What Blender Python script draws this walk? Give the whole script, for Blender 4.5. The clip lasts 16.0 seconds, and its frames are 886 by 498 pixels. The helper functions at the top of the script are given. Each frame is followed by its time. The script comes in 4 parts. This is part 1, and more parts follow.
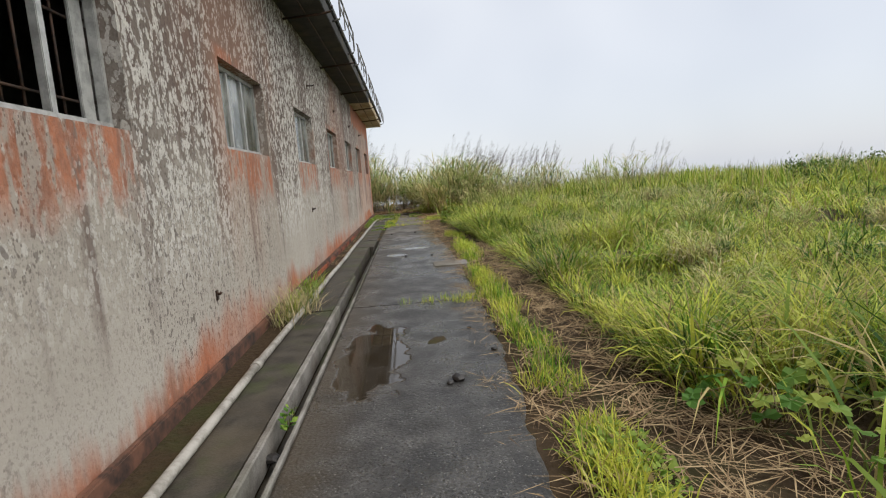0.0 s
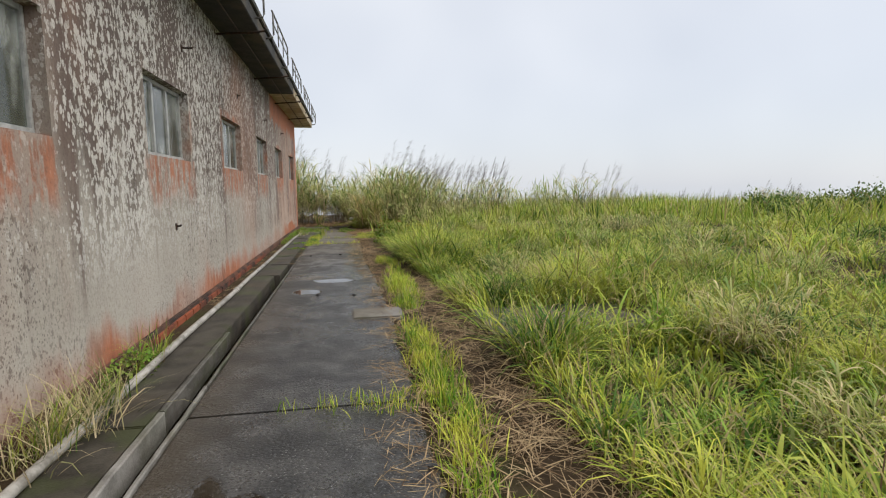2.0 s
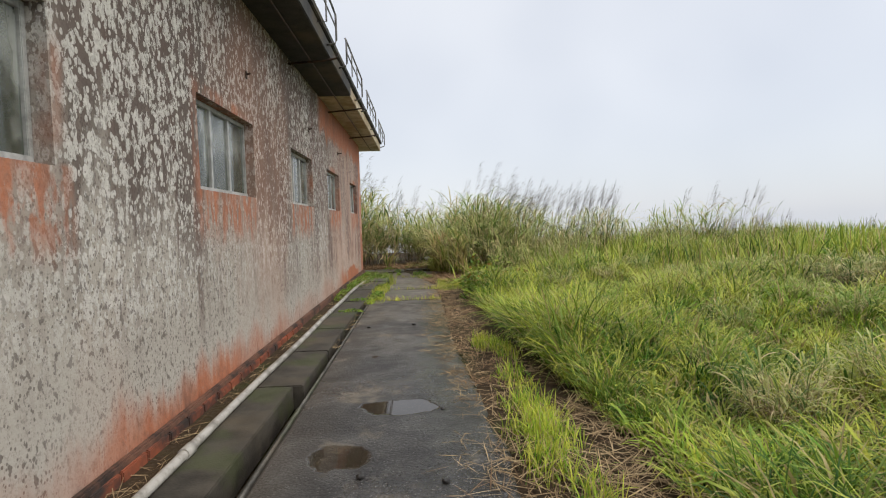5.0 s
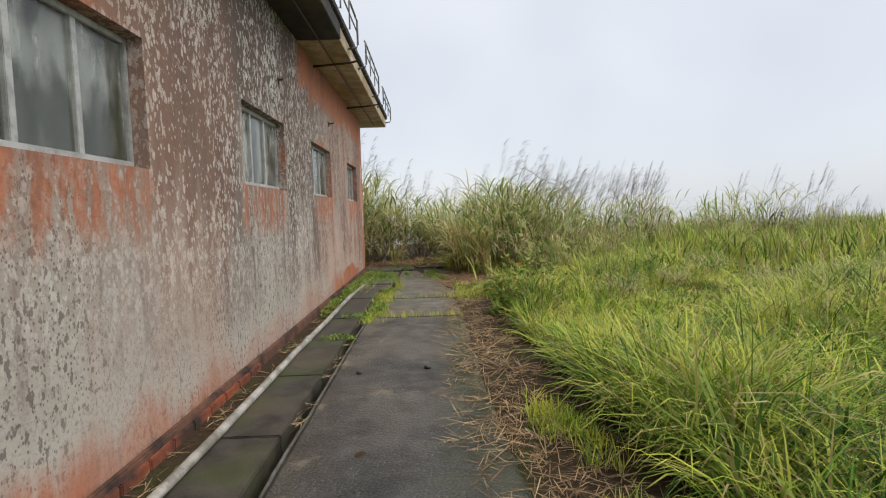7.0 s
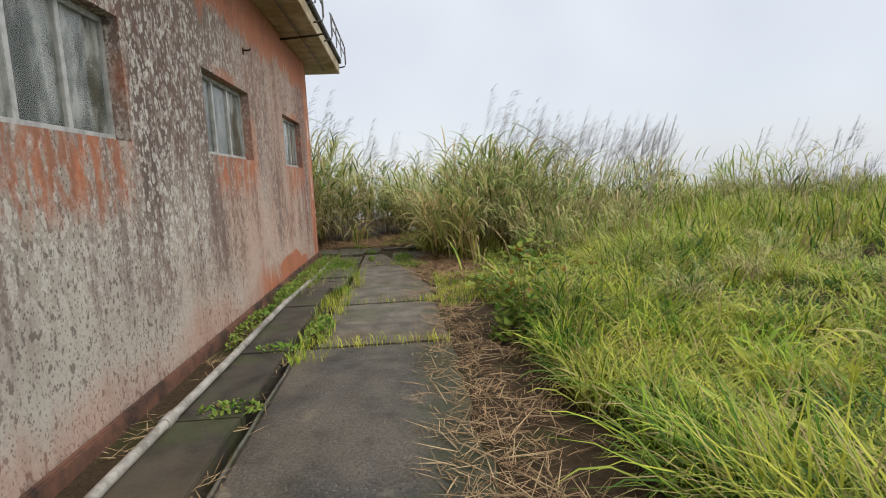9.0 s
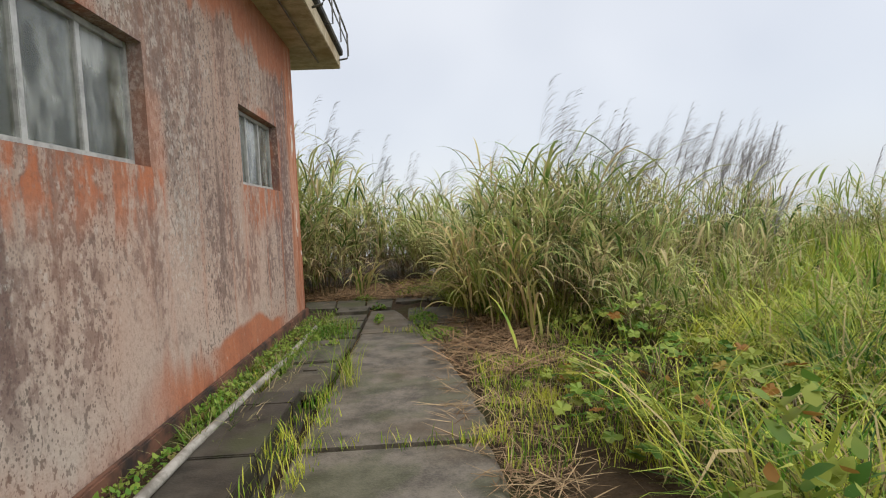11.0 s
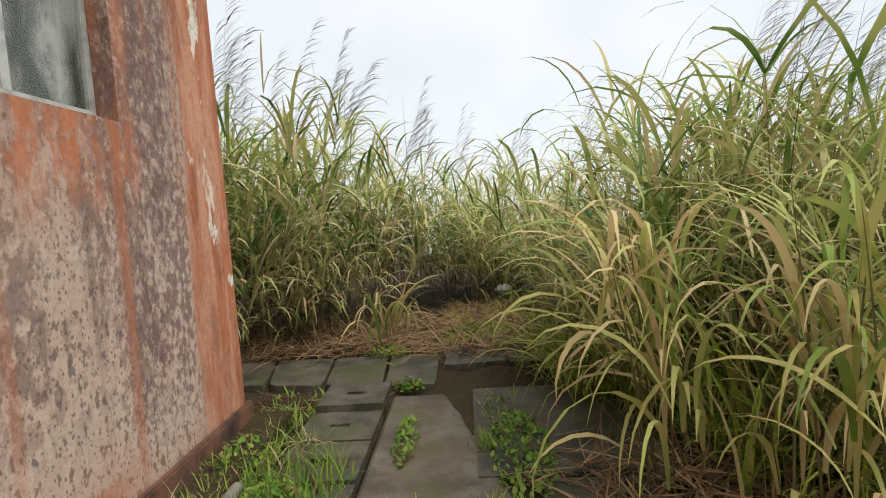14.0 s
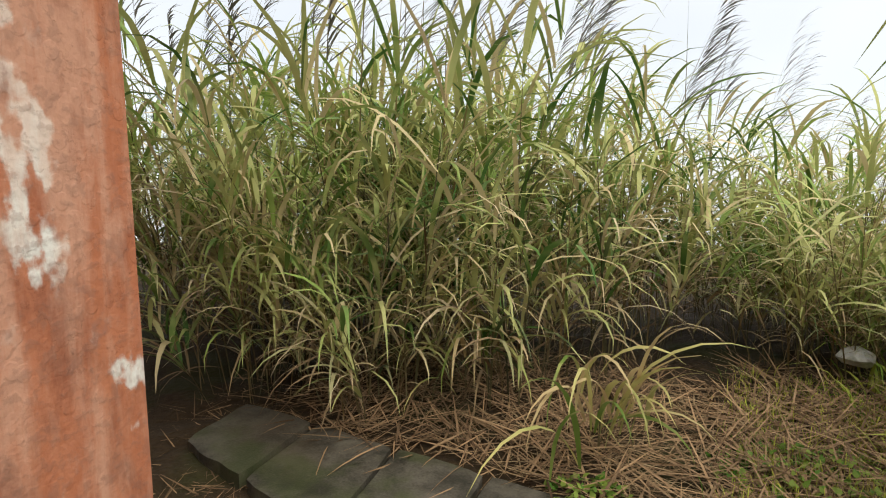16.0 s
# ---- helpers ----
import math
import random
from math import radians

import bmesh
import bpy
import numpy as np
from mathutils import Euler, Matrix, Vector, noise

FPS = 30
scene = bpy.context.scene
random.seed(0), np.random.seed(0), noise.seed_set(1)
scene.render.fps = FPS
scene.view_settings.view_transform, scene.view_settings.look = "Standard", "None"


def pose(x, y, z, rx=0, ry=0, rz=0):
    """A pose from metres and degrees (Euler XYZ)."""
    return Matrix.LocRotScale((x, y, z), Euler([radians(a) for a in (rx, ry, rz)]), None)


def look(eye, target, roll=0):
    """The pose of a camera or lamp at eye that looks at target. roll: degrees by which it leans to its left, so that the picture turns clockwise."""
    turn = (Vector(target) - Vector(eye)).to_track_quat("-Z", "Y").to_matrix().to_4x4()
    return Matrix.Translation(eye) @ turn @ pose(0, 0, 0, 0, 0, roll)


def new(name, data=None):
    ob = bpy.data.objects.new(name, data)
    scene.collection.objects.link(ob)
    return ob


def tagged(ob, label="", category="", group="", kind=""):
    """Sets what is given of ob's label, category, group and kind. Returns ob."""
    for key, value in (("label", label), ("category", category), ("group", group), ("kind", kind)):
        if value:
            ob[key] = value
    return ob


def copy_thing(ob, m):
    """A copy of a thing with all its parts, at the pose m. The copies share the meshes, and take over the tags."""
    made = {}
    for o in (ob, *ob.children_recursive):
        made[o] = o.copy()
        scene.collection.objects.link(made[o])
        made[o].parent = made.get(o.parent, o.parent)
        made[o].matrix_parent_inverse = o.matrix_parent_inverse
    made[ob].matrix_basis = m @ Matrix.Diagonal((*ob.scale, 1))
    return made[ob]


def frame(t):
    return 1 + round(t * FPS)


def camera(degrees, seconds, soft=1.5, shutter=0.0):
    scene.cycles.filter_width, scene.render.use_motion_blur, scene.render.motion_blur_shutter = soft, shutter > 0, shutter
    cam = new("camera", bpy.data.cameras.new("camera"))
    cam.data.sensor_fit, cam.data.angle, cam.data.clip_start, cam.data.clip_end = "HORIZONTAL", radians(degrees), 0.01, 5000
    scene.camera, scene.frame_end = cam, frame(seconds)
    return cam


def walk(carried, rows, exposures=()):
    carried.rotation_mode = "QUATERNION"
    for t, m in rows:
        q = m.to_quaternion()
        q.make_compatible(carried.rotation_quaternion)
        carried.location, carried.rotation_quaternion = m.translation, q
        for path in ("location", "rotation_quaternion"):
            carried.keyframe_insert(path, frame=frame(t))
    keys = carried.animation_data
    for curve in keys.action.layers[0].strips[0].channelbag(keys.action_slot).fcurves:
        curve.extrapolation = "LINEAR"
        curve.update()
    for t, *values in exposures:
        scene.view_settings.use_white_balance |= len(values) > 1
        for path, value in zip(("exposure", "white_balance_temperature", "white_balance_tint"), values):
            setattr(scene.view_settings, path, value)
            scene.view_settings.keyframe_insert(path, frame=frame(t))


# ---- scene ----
cam = camera(80.0, 16.0, soft=1.1)
PATH = [
    (0, (-0.058, -0.193, 1.427), (0.056, 1.786, 1.165), -4.1),
    (0.5, (-0.042, 0.392, 1.45), (0.068, 2.371, 1.184), -4.5),
    (1, (0.028, 1.02, 1.455), (0.264, 2.98, 1.135), -2.3),
    (1.5, (0.147, 1.687, 1.469), (0.516, 3.631, 1.175), -0.8),
    (2, (0.25, 2.392, 1.468), (0.6, 4.348, 1.243), -0.6),
    (2.5, (0.333, 3.155, 1.43), (0.423, 5.146, 1.261), -0.8),
    (3, (0.325, 3.955, 1.454), (0.216, 5.947, 1.315), 0.3),
    (3.5, (0.251, 4.657, 1.46), (0.141, 6.653, 1.384), -0.7),
    (4, (0.21, 5.368, 1.465), (0.302, 7.363, 1.366), -3.0),
    (4.5, (0.214, 6.068, 1.472), (0.282, 8.064, 1.364), -2.1),
    (5, (0.201, 6.828, 1.487), (0.282, 8.824, 1.391), -1.7),
    (5.2, (0.176, 7.07, 1.49), (0.253, 9.067, 1.412), -1.3),
    (7.3, (0.13, 10.01, 1.509), (0.152, 12.004, 1.369), -2.0),
    (7.5, (0.139, 10.326, 1.485), (0.076, 12.321, 1.354), -2.5),
    (8, (0.149, 11.008, 1.464), (0.013, 12.997, 1.309), -3.4),
    (8.5, (0.193, 11.775, 1.459), (0.181, 13.762, 1.237), -3.4),
    (9, (0.178, 12.422, 1.47), (0.319, 14.401, 1.217), -2.7),
    (9.5, (0.185, 13.195, 1.465), (0.272, 15.184, 1.274), -3.0),
    (9.7, (0.137, 13.466, 1.481), (0.229, 15.453, 1.273), -2.7),
    (11.8, (0.118, 17.1, 1.37), (0.201, 19.097, 1.312), -2.6),
    (12, (0.134, 17.395, 1.358), (0.21, 19.393, 1.308), -3.3),
    (12.5, (0.036, 18.172, 1.354), (0.039, 20.17, 1.267), -3.4),
    (13, (-0.037, 18.906, 1.355), (-0.071, 20.903, 1.239), -2.8),
    (13.5, (-0.087, 19.685, 1.331), (-0.094, 21.68, 1.182), -2.9),
    (14, (-0.099, 20.392, 1.332), (-0.186, 22.385, 1.186), -3.8),
    (14.5, (-0.218, 21.15, 1.342), (-0.561, 23.117, 1.226), -2.4),
    (15, (-0.274, 21.838, 1.337), (-0.839, 23.755, 1.26), 1.3),
    (15.5, (-0.3, 22.488, 1.333), (-1.026, 24.345, 1.175), 0.8),
    (16, (-0.351, 23.157, 1.417), (-1.349, 24.875, 1.192), -0.3),
]
walk(cam, [(t, look(eye, target, roll)) for t, eye, target, roll in PATH],
     [(0, 0.0, 6500, 10), (9, 0.0, 6500, 10), (11.8, 0.0, 6500, 10), (13, 0.06, 6600, 8), (14.5, 0.28, 6700, 8), (15.5, 0.0, 6700, 8), (16, 0.32, 6700, 8)])
# ---- world and light ----
world = bpy.data.worlds.new("overcast_sky")
scene.world = world
world.use_nodes = True
wt = world.node_tree
sky = wt.nodes.new("ShaderNodeTexSky")
sky.sky_type = "NISHITA"
sky.sun_disc = False
sky.sun_elevation, sky.sun_rotation = radians(54), radians(110)
sky_bg = wt.nodes["Background"]
sky_bg.inputs["Strength"].default_value = 0.025
wt.links.new(sky.outputs[0], sky_bg.inputs["Color"])
cloud_bg = wt.nodes.new("ShaderNodeBackground")
cloud_noise = wt.nodes.new("ShaderNodeTexNoise")
cloud_noise.inputs["Scale"].default_value, cloud_noise.inputs["Detail"].default_value = 1.6, 3.0
cloud_co = wt.nodes.new("ShaderNodeTexCoord")
wt.links.new(cloud_co.outputs["Generated"], cloud_noise.inputs["Vector"])
cloud_ramp = wt.nodes.new("ShaderNodeValToRGB")
cloud_ramp.color_ramp.elements[0].position, cloud_ramp.color_ramp.elements[1].position = 0.3, 0.72
cloud_ramp.color_ramp.elements[0].color = (0.62, 0.655, 0.73, 1)
cloud_ramp.color_ramp.elements[1].color = (0.86, 0.88, 0.92, 1)
wt.links.new(cloud_noise.outputs[0], cloud_ramp.inputs[0])
wt.links.new(cloud_ramp.outputs[0], cloud_bg.inputs["Color"])
add = wt.nodes.new("ShaderNodeAddShader")
wt.links.new(sky_bg.outputs[0], add.inputs[0])
wt.links.new(cloud_bg.outputs[0], add.inputs[1])
wt.links.new(add.outputs[0], wt.nodes["World Output"].inputs["Surface"])
cloud_bg.inputs["Strength"].default_value = 0.9

sun = new("sun", bpy.data.lights.new("sun", "SUN"))
sun.data.energy, sun.data.angle, sun.data.color = 2.8, radians(70), (1.0, 0.96, 0.88)
sun.matrix_world = look((8, -3, 12), (0, 0, 0))


# ---- materials ----
class Mat:
    """Small node builder: sockets in, sockets out."""

    def __init__(self, name, rough=0.8, metal=0.0, spec=0.4):
        self.m = bpy.data.materials.new(name)
        self.m.use_nodes = True
        self.t = self.m.node_tree
        self.b = self.t.nodes["Principled BSDF"]
        self.b.inputs["Roughness"].default_value = rough
        self.b.inputs["Metallic"].default_value = metal
        self.b.inputs["Specular IOR Level"].default_value = spec
        geo = self.t.nodes.new("ShaderNodeNewGeometry")
        self.pos, self.island = geo.outputs["Position"], geo.outputs["Random Per Island"]
        sep = self.t.nodes.new("ShaderNodeSeparateXYZ")
        self.t.links.new(self.pos, sep.inputs[0])
        self.x, self.y, self.z = sep.outputs
        info = self.t.nodes.new("ShaderNodeObjectInfo")
        self.rand = info.outputs["Random"]

    def put(self, sock, v):
        if isinstance(v, bpy.types.NodeSocket):
            self.t.links.new(v, sock)
        else:
            sock.default_value = v if not isinstance(v, tuple) or len(v) != 3 or sock.type != "RGBA" else (*v, 1)

    def op(self, kind, a, b=0.0, c=0.0):
        n = self.t.nodes.new("ShaderNodeMath")
        n.operation = kind
        for s, v in zip(n.inputs, (a, b, c)):
            self.put(s, v)
        return n.outputs[0]

    def add(self, a, b): return self.op("ADD", a, b)
    def sub(self, a, b): return self.op("SUBTRACT", a, b)
    def mul(self, a, b): return self.op("MULTIPLY", a, b)
    def hi(self, a, b): return self.op("MAXIMUM", a, b)

    def ramp(self, v, a, b, lo=0.0, hi=1.0):
        n = self.t.nodes.new("ShaderNodeMapRange")
        n.interpolation_type = "SMOOTHSTEP"
        for s, w in zip(n.inputs[:5], (v, a, b, lo, hi)):
            self.put(s, w)
        return n.outputs[0]

    def vec(self, sx=1.0, sy=1.0, sz=1.0):
        n = self.t.nodes.new("ShaderNodeMapping")
        n.inputs["Scale"].default_value = (sx, sy, sz)
        self.t.links.new(self.pos, n.inputs["Vector"])
        return n.outputs[0]

    def noise(self, scale, detail=4.0, stretch=(1, 1, 1), rough=0.55):
        n = self.t.nodes.new("ShaderNodeTexNoise")
        self.put(n.inputs["Vector"], self.vec(*stretch))
        n.inputs["Scale"].default_value, n.inputs["Detail"].default_value = scale, detail
        n.inputs["Roughness"].default_value = rough
        return n.outputs[0]

    def cells(self, scale, stretch=(1, 1, 1)):
        n = self.t.nodes.new("ShaderNodeTexVoronoi")
        self.put(n.inputs["Vector"], self.vec(*stretch))
        n.inputs["Scale"].default_value = scale
        return n.outputs["Distance"], n.outputs["Color"]

    def mix(self, f, a, b):
        n = self.t.nodes.new("ShaderNodeMix")
        n.data_type = "RGBA"
        self.put(n.inputs[0], f)
        self.put(n.inputs[6], a)
        self.put(n.inputs[7], b)
        return n.outputs[2]

    def color(self, v): self.put(self.b.inputs["Base Color"], v)
    def rough(self, v): self.put(self.b.inputs["Roughness"], v)

    def bump(self, h, strength=0.4, dist=0.02):
        n = self.t.nodes.new("ShaderNodeBump")
        n.inputs["Strength"].default_value, n.inputs["Distance"].default_value = strength, dist
        self.put(n.inputs["Height"], h)
        self.t.links.new(n.outputs[0], self.b.inputs["Normal"])


WALL_X = -1.70
CORNER_Y = 23.92
BAY, WIN0 = 3.30, 1.616
SILL, HEAD = 1.85, 2.69


# where each window opening begins and ends along the wall
WINDOWS = [(1.74, 3.20), (4.94, 6.43), (8.19, 9.69), (11.52, 13.07), (14.86, 16.36), (17.88, 19.46), (21.38, 22.87)]


def plaster_material():
    a = Mat("weathered_plaster", 0.92, spec=0.2)
    streak = a.noise(1.0, 6, (2.6, 2.6, 0.45))
    fine = a.noise(1.0, 5, (9, 9, 1.3))
    blot = a.noise(0.8, 4)
    grain = a.noise(38, 4)
    # distance along each bay; the window takes the middle of it
    u = a.mul(a.op("FRACT", a.op("DIVIDE", a.sub(a.y, WIN0 - 0.93), BAY)), BAY)
    in_win = a.mul(a.ramp(u, 0.72, 0.98), a.ramp(u, 2.62, 2.36))
    far = a.ramp(a.y, 15, 21)
    grey = a.mix(blot, (0.31, 0.28, 0.235), (0.47, 0.43, 0.375))
    pink = a.mix(streak, (0.36, 0.235, 0.185), (0.58, 0.43, 0.35))
    col = a.mix(a.mul(far, 0.85), grey, pink)
    pale = a.ramp(a.add(a.z, a.mul(streak, 0.8)), 0.5, 1.25, 0.45, 0.0)
    col = a.mix(pale, col, (0.46, 0.42, 0.37))
    # dark mould, heavier high up and between the windows
    h = a.add(a.z, a.mul(a.sub(streak, 0.5), 3.4))
    dark = a.ramp(h, 0.9, 1.95)
    lower = a.ramp(a.z, 2.2, 2.9, 1.0, 0.0)
    dark = a.mul(dark, a.sub(1.0, a.mul(a.mul(in_win, lower), 0.7)))
    dark = a.mul(dark, a.ramp(a.y, 16.5, 21.5, 1.0, 0.22))
    dark = a.mul(dark, a.ramp(a.add(a.y, a.mul(blot, 2.0)), 2.0, 5.5, 0.35, 1.0))
    col = a.mix(a.mul(dark, 0.9), col, a.mix(fine, (0.045, 0.033, 0.028), (0.16, 0.118, 0.10)))
    stripe = a.ramp(a.noise(1.0, 5, (5.5, 5.5, 0.25)), 0.52, 0.7)
    col = a.mix(a.mul(stripe, a.mul(a.ramp(a.z, 0.35, 1.0), 0.7)), col, (0.12, 0.08, 0.068))
    # pale lichen spots on the dark, dark specks on the pale
    d1, c1 = a.cells(11, (1, 1, 0.62))
    d2, c2 = a.cells(23, (1, 1, 0.7))
    dens = a.ramp(a.noise(1.0, 3, (0.8, 0.8, 0.35)), 0.27, 0.56)
    rag = a.noise(13.0, 7, (1, 1, 0.6), 0.62)
    thr = a.sub(0.63, a.mul(dens, 0.115))
    ragged = a.ramp(rag, thr, a.add(thr, 0.022))
    spot = a.ramp(a.add(d1, a.mul(rag, 0.5)), a.add(0.37, a.mul(dens, 0.2)), a.add(0.33, a.mul(dens, 0.18)))
    spot2 = a.ramp(a.add(d2, a.mul(rag, 0.4)), a.add(0.36, a.mul(dens, 0.2)), a.add(0.33, a.mul(dens, 0.16)))
    lich = a.mul(a.hi(ragged, a.hi(spot, a.mul(spot2, 0.9))), a.ramp(a.z, 0.55, 1.2))
    lich = a.mul(lich, a.mul(a.ramp(a.y, 15.5, 21, 0.95, 0.3), a.sub(1.0, a.mul(in_win, a.mul(lower, 0.4)))))
    col = a.mix(lich, col, a.mix(grain, (0.36, 0.335, 0.30), (0.74, 0.71, 0.65)))
    d3, c3 = a.cells(38, (1, 1, 0.75))
    speck = a.hi(a.ramp(a.add(d3, a.mul(rag, 0.5)), 0.50, 0.44), a.ramp(a.noise(26, 6, (1, 1, 0.6)), 0.57, 0.62))
    speck = a.mul(speck, a.ramp(a.noise(0.6, 3, (1, 1, 0.5)), 0.4, 0.55))
    col = a.mix(a.mul(speck, 0.72), col, (0.09, 0.072, 0.062))
    # purple-brown mottling in hanging tongues
    tongue = a.ramp(a.add(a.noise(1.0, 5, (1.9, 1.9, 0.5)), a.mul(a.sub(rag, 0.5), 0.5)), 0.43, 0.57)
    mott = a.ramp(a.noise(15, 6, (1, 1, 0.65), 0.65), 0.42, 0.54)
    tongue = a.mul(tongue, a.mul(a.ramp(a.z, 0.3, 0.8), a.ramp(a.y, 10, 18, 0.1, 1.0)))
    col = a.mix(a.mul(a.mul(tongue, mott), 0.7), col, a.mix(grain, (0.085, 0.052, 0.045), (0.21, 0.135, 0.115)))
    pock = a.ramp(a.noise(52, 5, (1, 1, 0.75), 0.7), 0.53, 0.6)
    col = a.mix(a.mul(pock, 0.3), col, (0.085, 0.06, 0.05))
    # purple-brown pitting beside the corner
    pit = a.ramp(a.add(a.noise(24, 6, (1, 1, 0.7), 0.7), a.mul(a.noise(2.0, 4, (1, 1, 0.4)), 0.35)), 0.62, 0.74)
    pit = a.mul(pit, a.mul(a.ramp(a.y, 22.3, 23.0), a.ramp(a.z, 0.1, 0.5)))
    col = a.mix(a.mul(pit, 0.8), col, a.mix(grain, (0.075, 0.045, 0.042), (0.20, 0.125, 0.115)))
    # rust-red undercoat showing: under sills, at the foot, at the corner, under the far eave
    brk = a.ramp(a.add(fine, a.mul(blot, 0.6)), 0.62, 0.88)
    sill = a.mul(in_win, a.mul(a.ramp(a.add(a.z, a.mul(streak, 0.7)), SILL - 0.22, SILL + 0.12), a.ramp(a.z, SILL + 0.03, SILL - 0.01)))
    jamb = a.mul(a.mul(a.ramp(u, 0.78, 0.9), a.ramp(u, 2.56, 2.44)), a.mul(a.ramp(a.z, SILL - 0.3, SILL), a.ramp(a.z, HEAD + 0.14, HEAD + 0.05)))
    jamb = a.mul(jamb, a.mul(a.ramp(a.noise(0.7, 3), 0.48, 0.64), 0.7))
    foot_n = a.noise(0.55, 4, (1, 1, 0.2))
    foot = a.ramp(a.add(a.sub(a.z, a.mul(a.sub(foot_n, 0.47), 1.5)), a.mul(a.sub(fine, 0.5), 0.45)), 0.42, 0.08)
    foot = a.mul(foot, a.ramp(a.noise(0.35, 2, (1, 1, 0.1)), 0.36, 0.5, 0.25, 1.0))
    foot = a.mul(foot, a.sub(1.0, a.mul(a.mul(a.ramp(a.y, 13, 14.5), a.ramp(a.y, 19.8, 19.0)), 0.65)))
    wash = a.mul(a.ramp(a.noise(0.5, 4, (1, 1, 0.3)), 0.5, 0.7), 0.3)
    col = a.mix(wash, col, (0.42, 0.21, 0.135))
    foot = a.hi(foot, a.mul(a.mul(a.ramp(a.y, 20.0, 20.6), a.ramp(a.y, 23.0, 22.3)), a.ramp(a.add(a.z, a.mul(a.sub(foot_n, 0.5), 0.9)), 0.36, 0.28)))
    end = a.ramp(a.add(a.y, a.mul(a.sub(streak, 0.5), 0.45)), 23.38, 23.5)
    eave = a.mul(a.ramp(a.y, 17.0, 17.4), a.ramp(a.add(a.z, a.mul(a.sub(streak, 0.5), 1.2)), 3.3, 3.5))
    red = a.hi(a.hi(a.mul(sill, a.add(a.mul(a.ramp(a.add(fine, a.mul(rag, 0.7)), 0.76, 0.96), 0.85), 0.08)), a.mul(jamb, brk)), a.hi(foot, a.hi(end, a.mul(eave, 0.85))))
    drip = a.mul(a.ramp(a.noise(1.0, 4, (7, 7, 0.3)), 0.55, 0.7), a.mul(a.ramp(a.y, 18, 23), 0.6))
    red = a.op("MINIMUM", a.hi(red, drip), 1.0)
    orange = a.mix(fine, (0.29, 0.078, 0.033), (0.52, 0.195, 0.095))
    col = a.mix(a.mul(a.mul(red, 0.92), a.ramp(rag, 0.28, 0.42, 0.55, 1.0)), col, orange)
    grimy = a.mul(red, a.mul(a.ramp(a.add(streak, a.mul(rag, 0.6)), 0.76, 0.98), a.ramp(a.y, 19.0, 20.2, 0.6, 0.2)))
    col = a.mix(grimy, col, (0.17, 0.10, 0.075))
    chip = a.ramp(a.add(a.noise(2.2, 5, (1, 1, 0.5)), a.mul(rag, 0.12)), 0.672, 0.694)
    col = a.mix(a.mul(chip, end), col, (0.66, 0.63, 0.57))
    # worn, paler streaks and dark scuffs down the corner
    scuff = a.ramp(a.add(a.noise(1.0, 6, (6, 6, 0.9), 0.65), a.mul(rag, 0.25)), 0.56, 0.72)
    col = a.mix(a.mul(a.mul(scuff, end), 0.55), col, (0.56, 0.34, 0.24))
    scuff = a.ramp(a.add(a.noise(1.6, 6, (3, 3, 1.0), 0.7), a.mul(rag, 0.3)), 0.62, 0.8)
    col = a.mix(a.mul(a.mul(scuff, end), 0.6), col, (0.19, 0.06, 0.032))
    damp = a.ramp(a.add(a.z, a.mul(a.sub(fine, 0.5), 0.25)), 0.13, 0.0)
    col = a.mix(a.mul(damp, 0.75), col, (0.05, 0.04, 0.032))
    a.color(a.mix(a.mul(a.mul(red, a.ramp(grain, 0.52, 0.62)), 0.3), col, (0.2, 0.11, 0.08)))
    a.bump(a.add(a.mul(grain, 0.8), a.add(a.mul(lich, 0.6), a.mul(red, -0.5))), 0.5, 0.012)
    return a.m


def concrete_material(name, c0, c1, moss=0.0, wet=0.5, stain=(0.10, 0.075, 0.045)):
    a = Mat(name, 0.6)
    big, mid, grain = a.noise(0.9, 4), a.noise(4.5, 7, rough=0.66), a.noise(70, 3)
    col = a.mix(a.ramp(a.add(mid, a.mul(grain, 0.3)), 0.45, 0.85), c0, c1)
    col = a.mix(a.mul(a.ramp(big, 0.5, 0.68), 0.55), col, stain)
    if moss:
        col = a.mix(a.mul(a.ramp(a.noise(1.7, 5), 0.5, 0.62), moss), col, (0.055, 0.07, 0.018))
    a.color(col)
    a.rough(a.ramp(a.add(big, a.mul(mid, 0.35)), 0.5, 0.85, 0.75 - 0.4 * wet, 0.85 - 0.25 * wet))
    a.bump(a.add(mid, a.mul(grain, 0.8)), 0.35, 0.008)
    return a.m


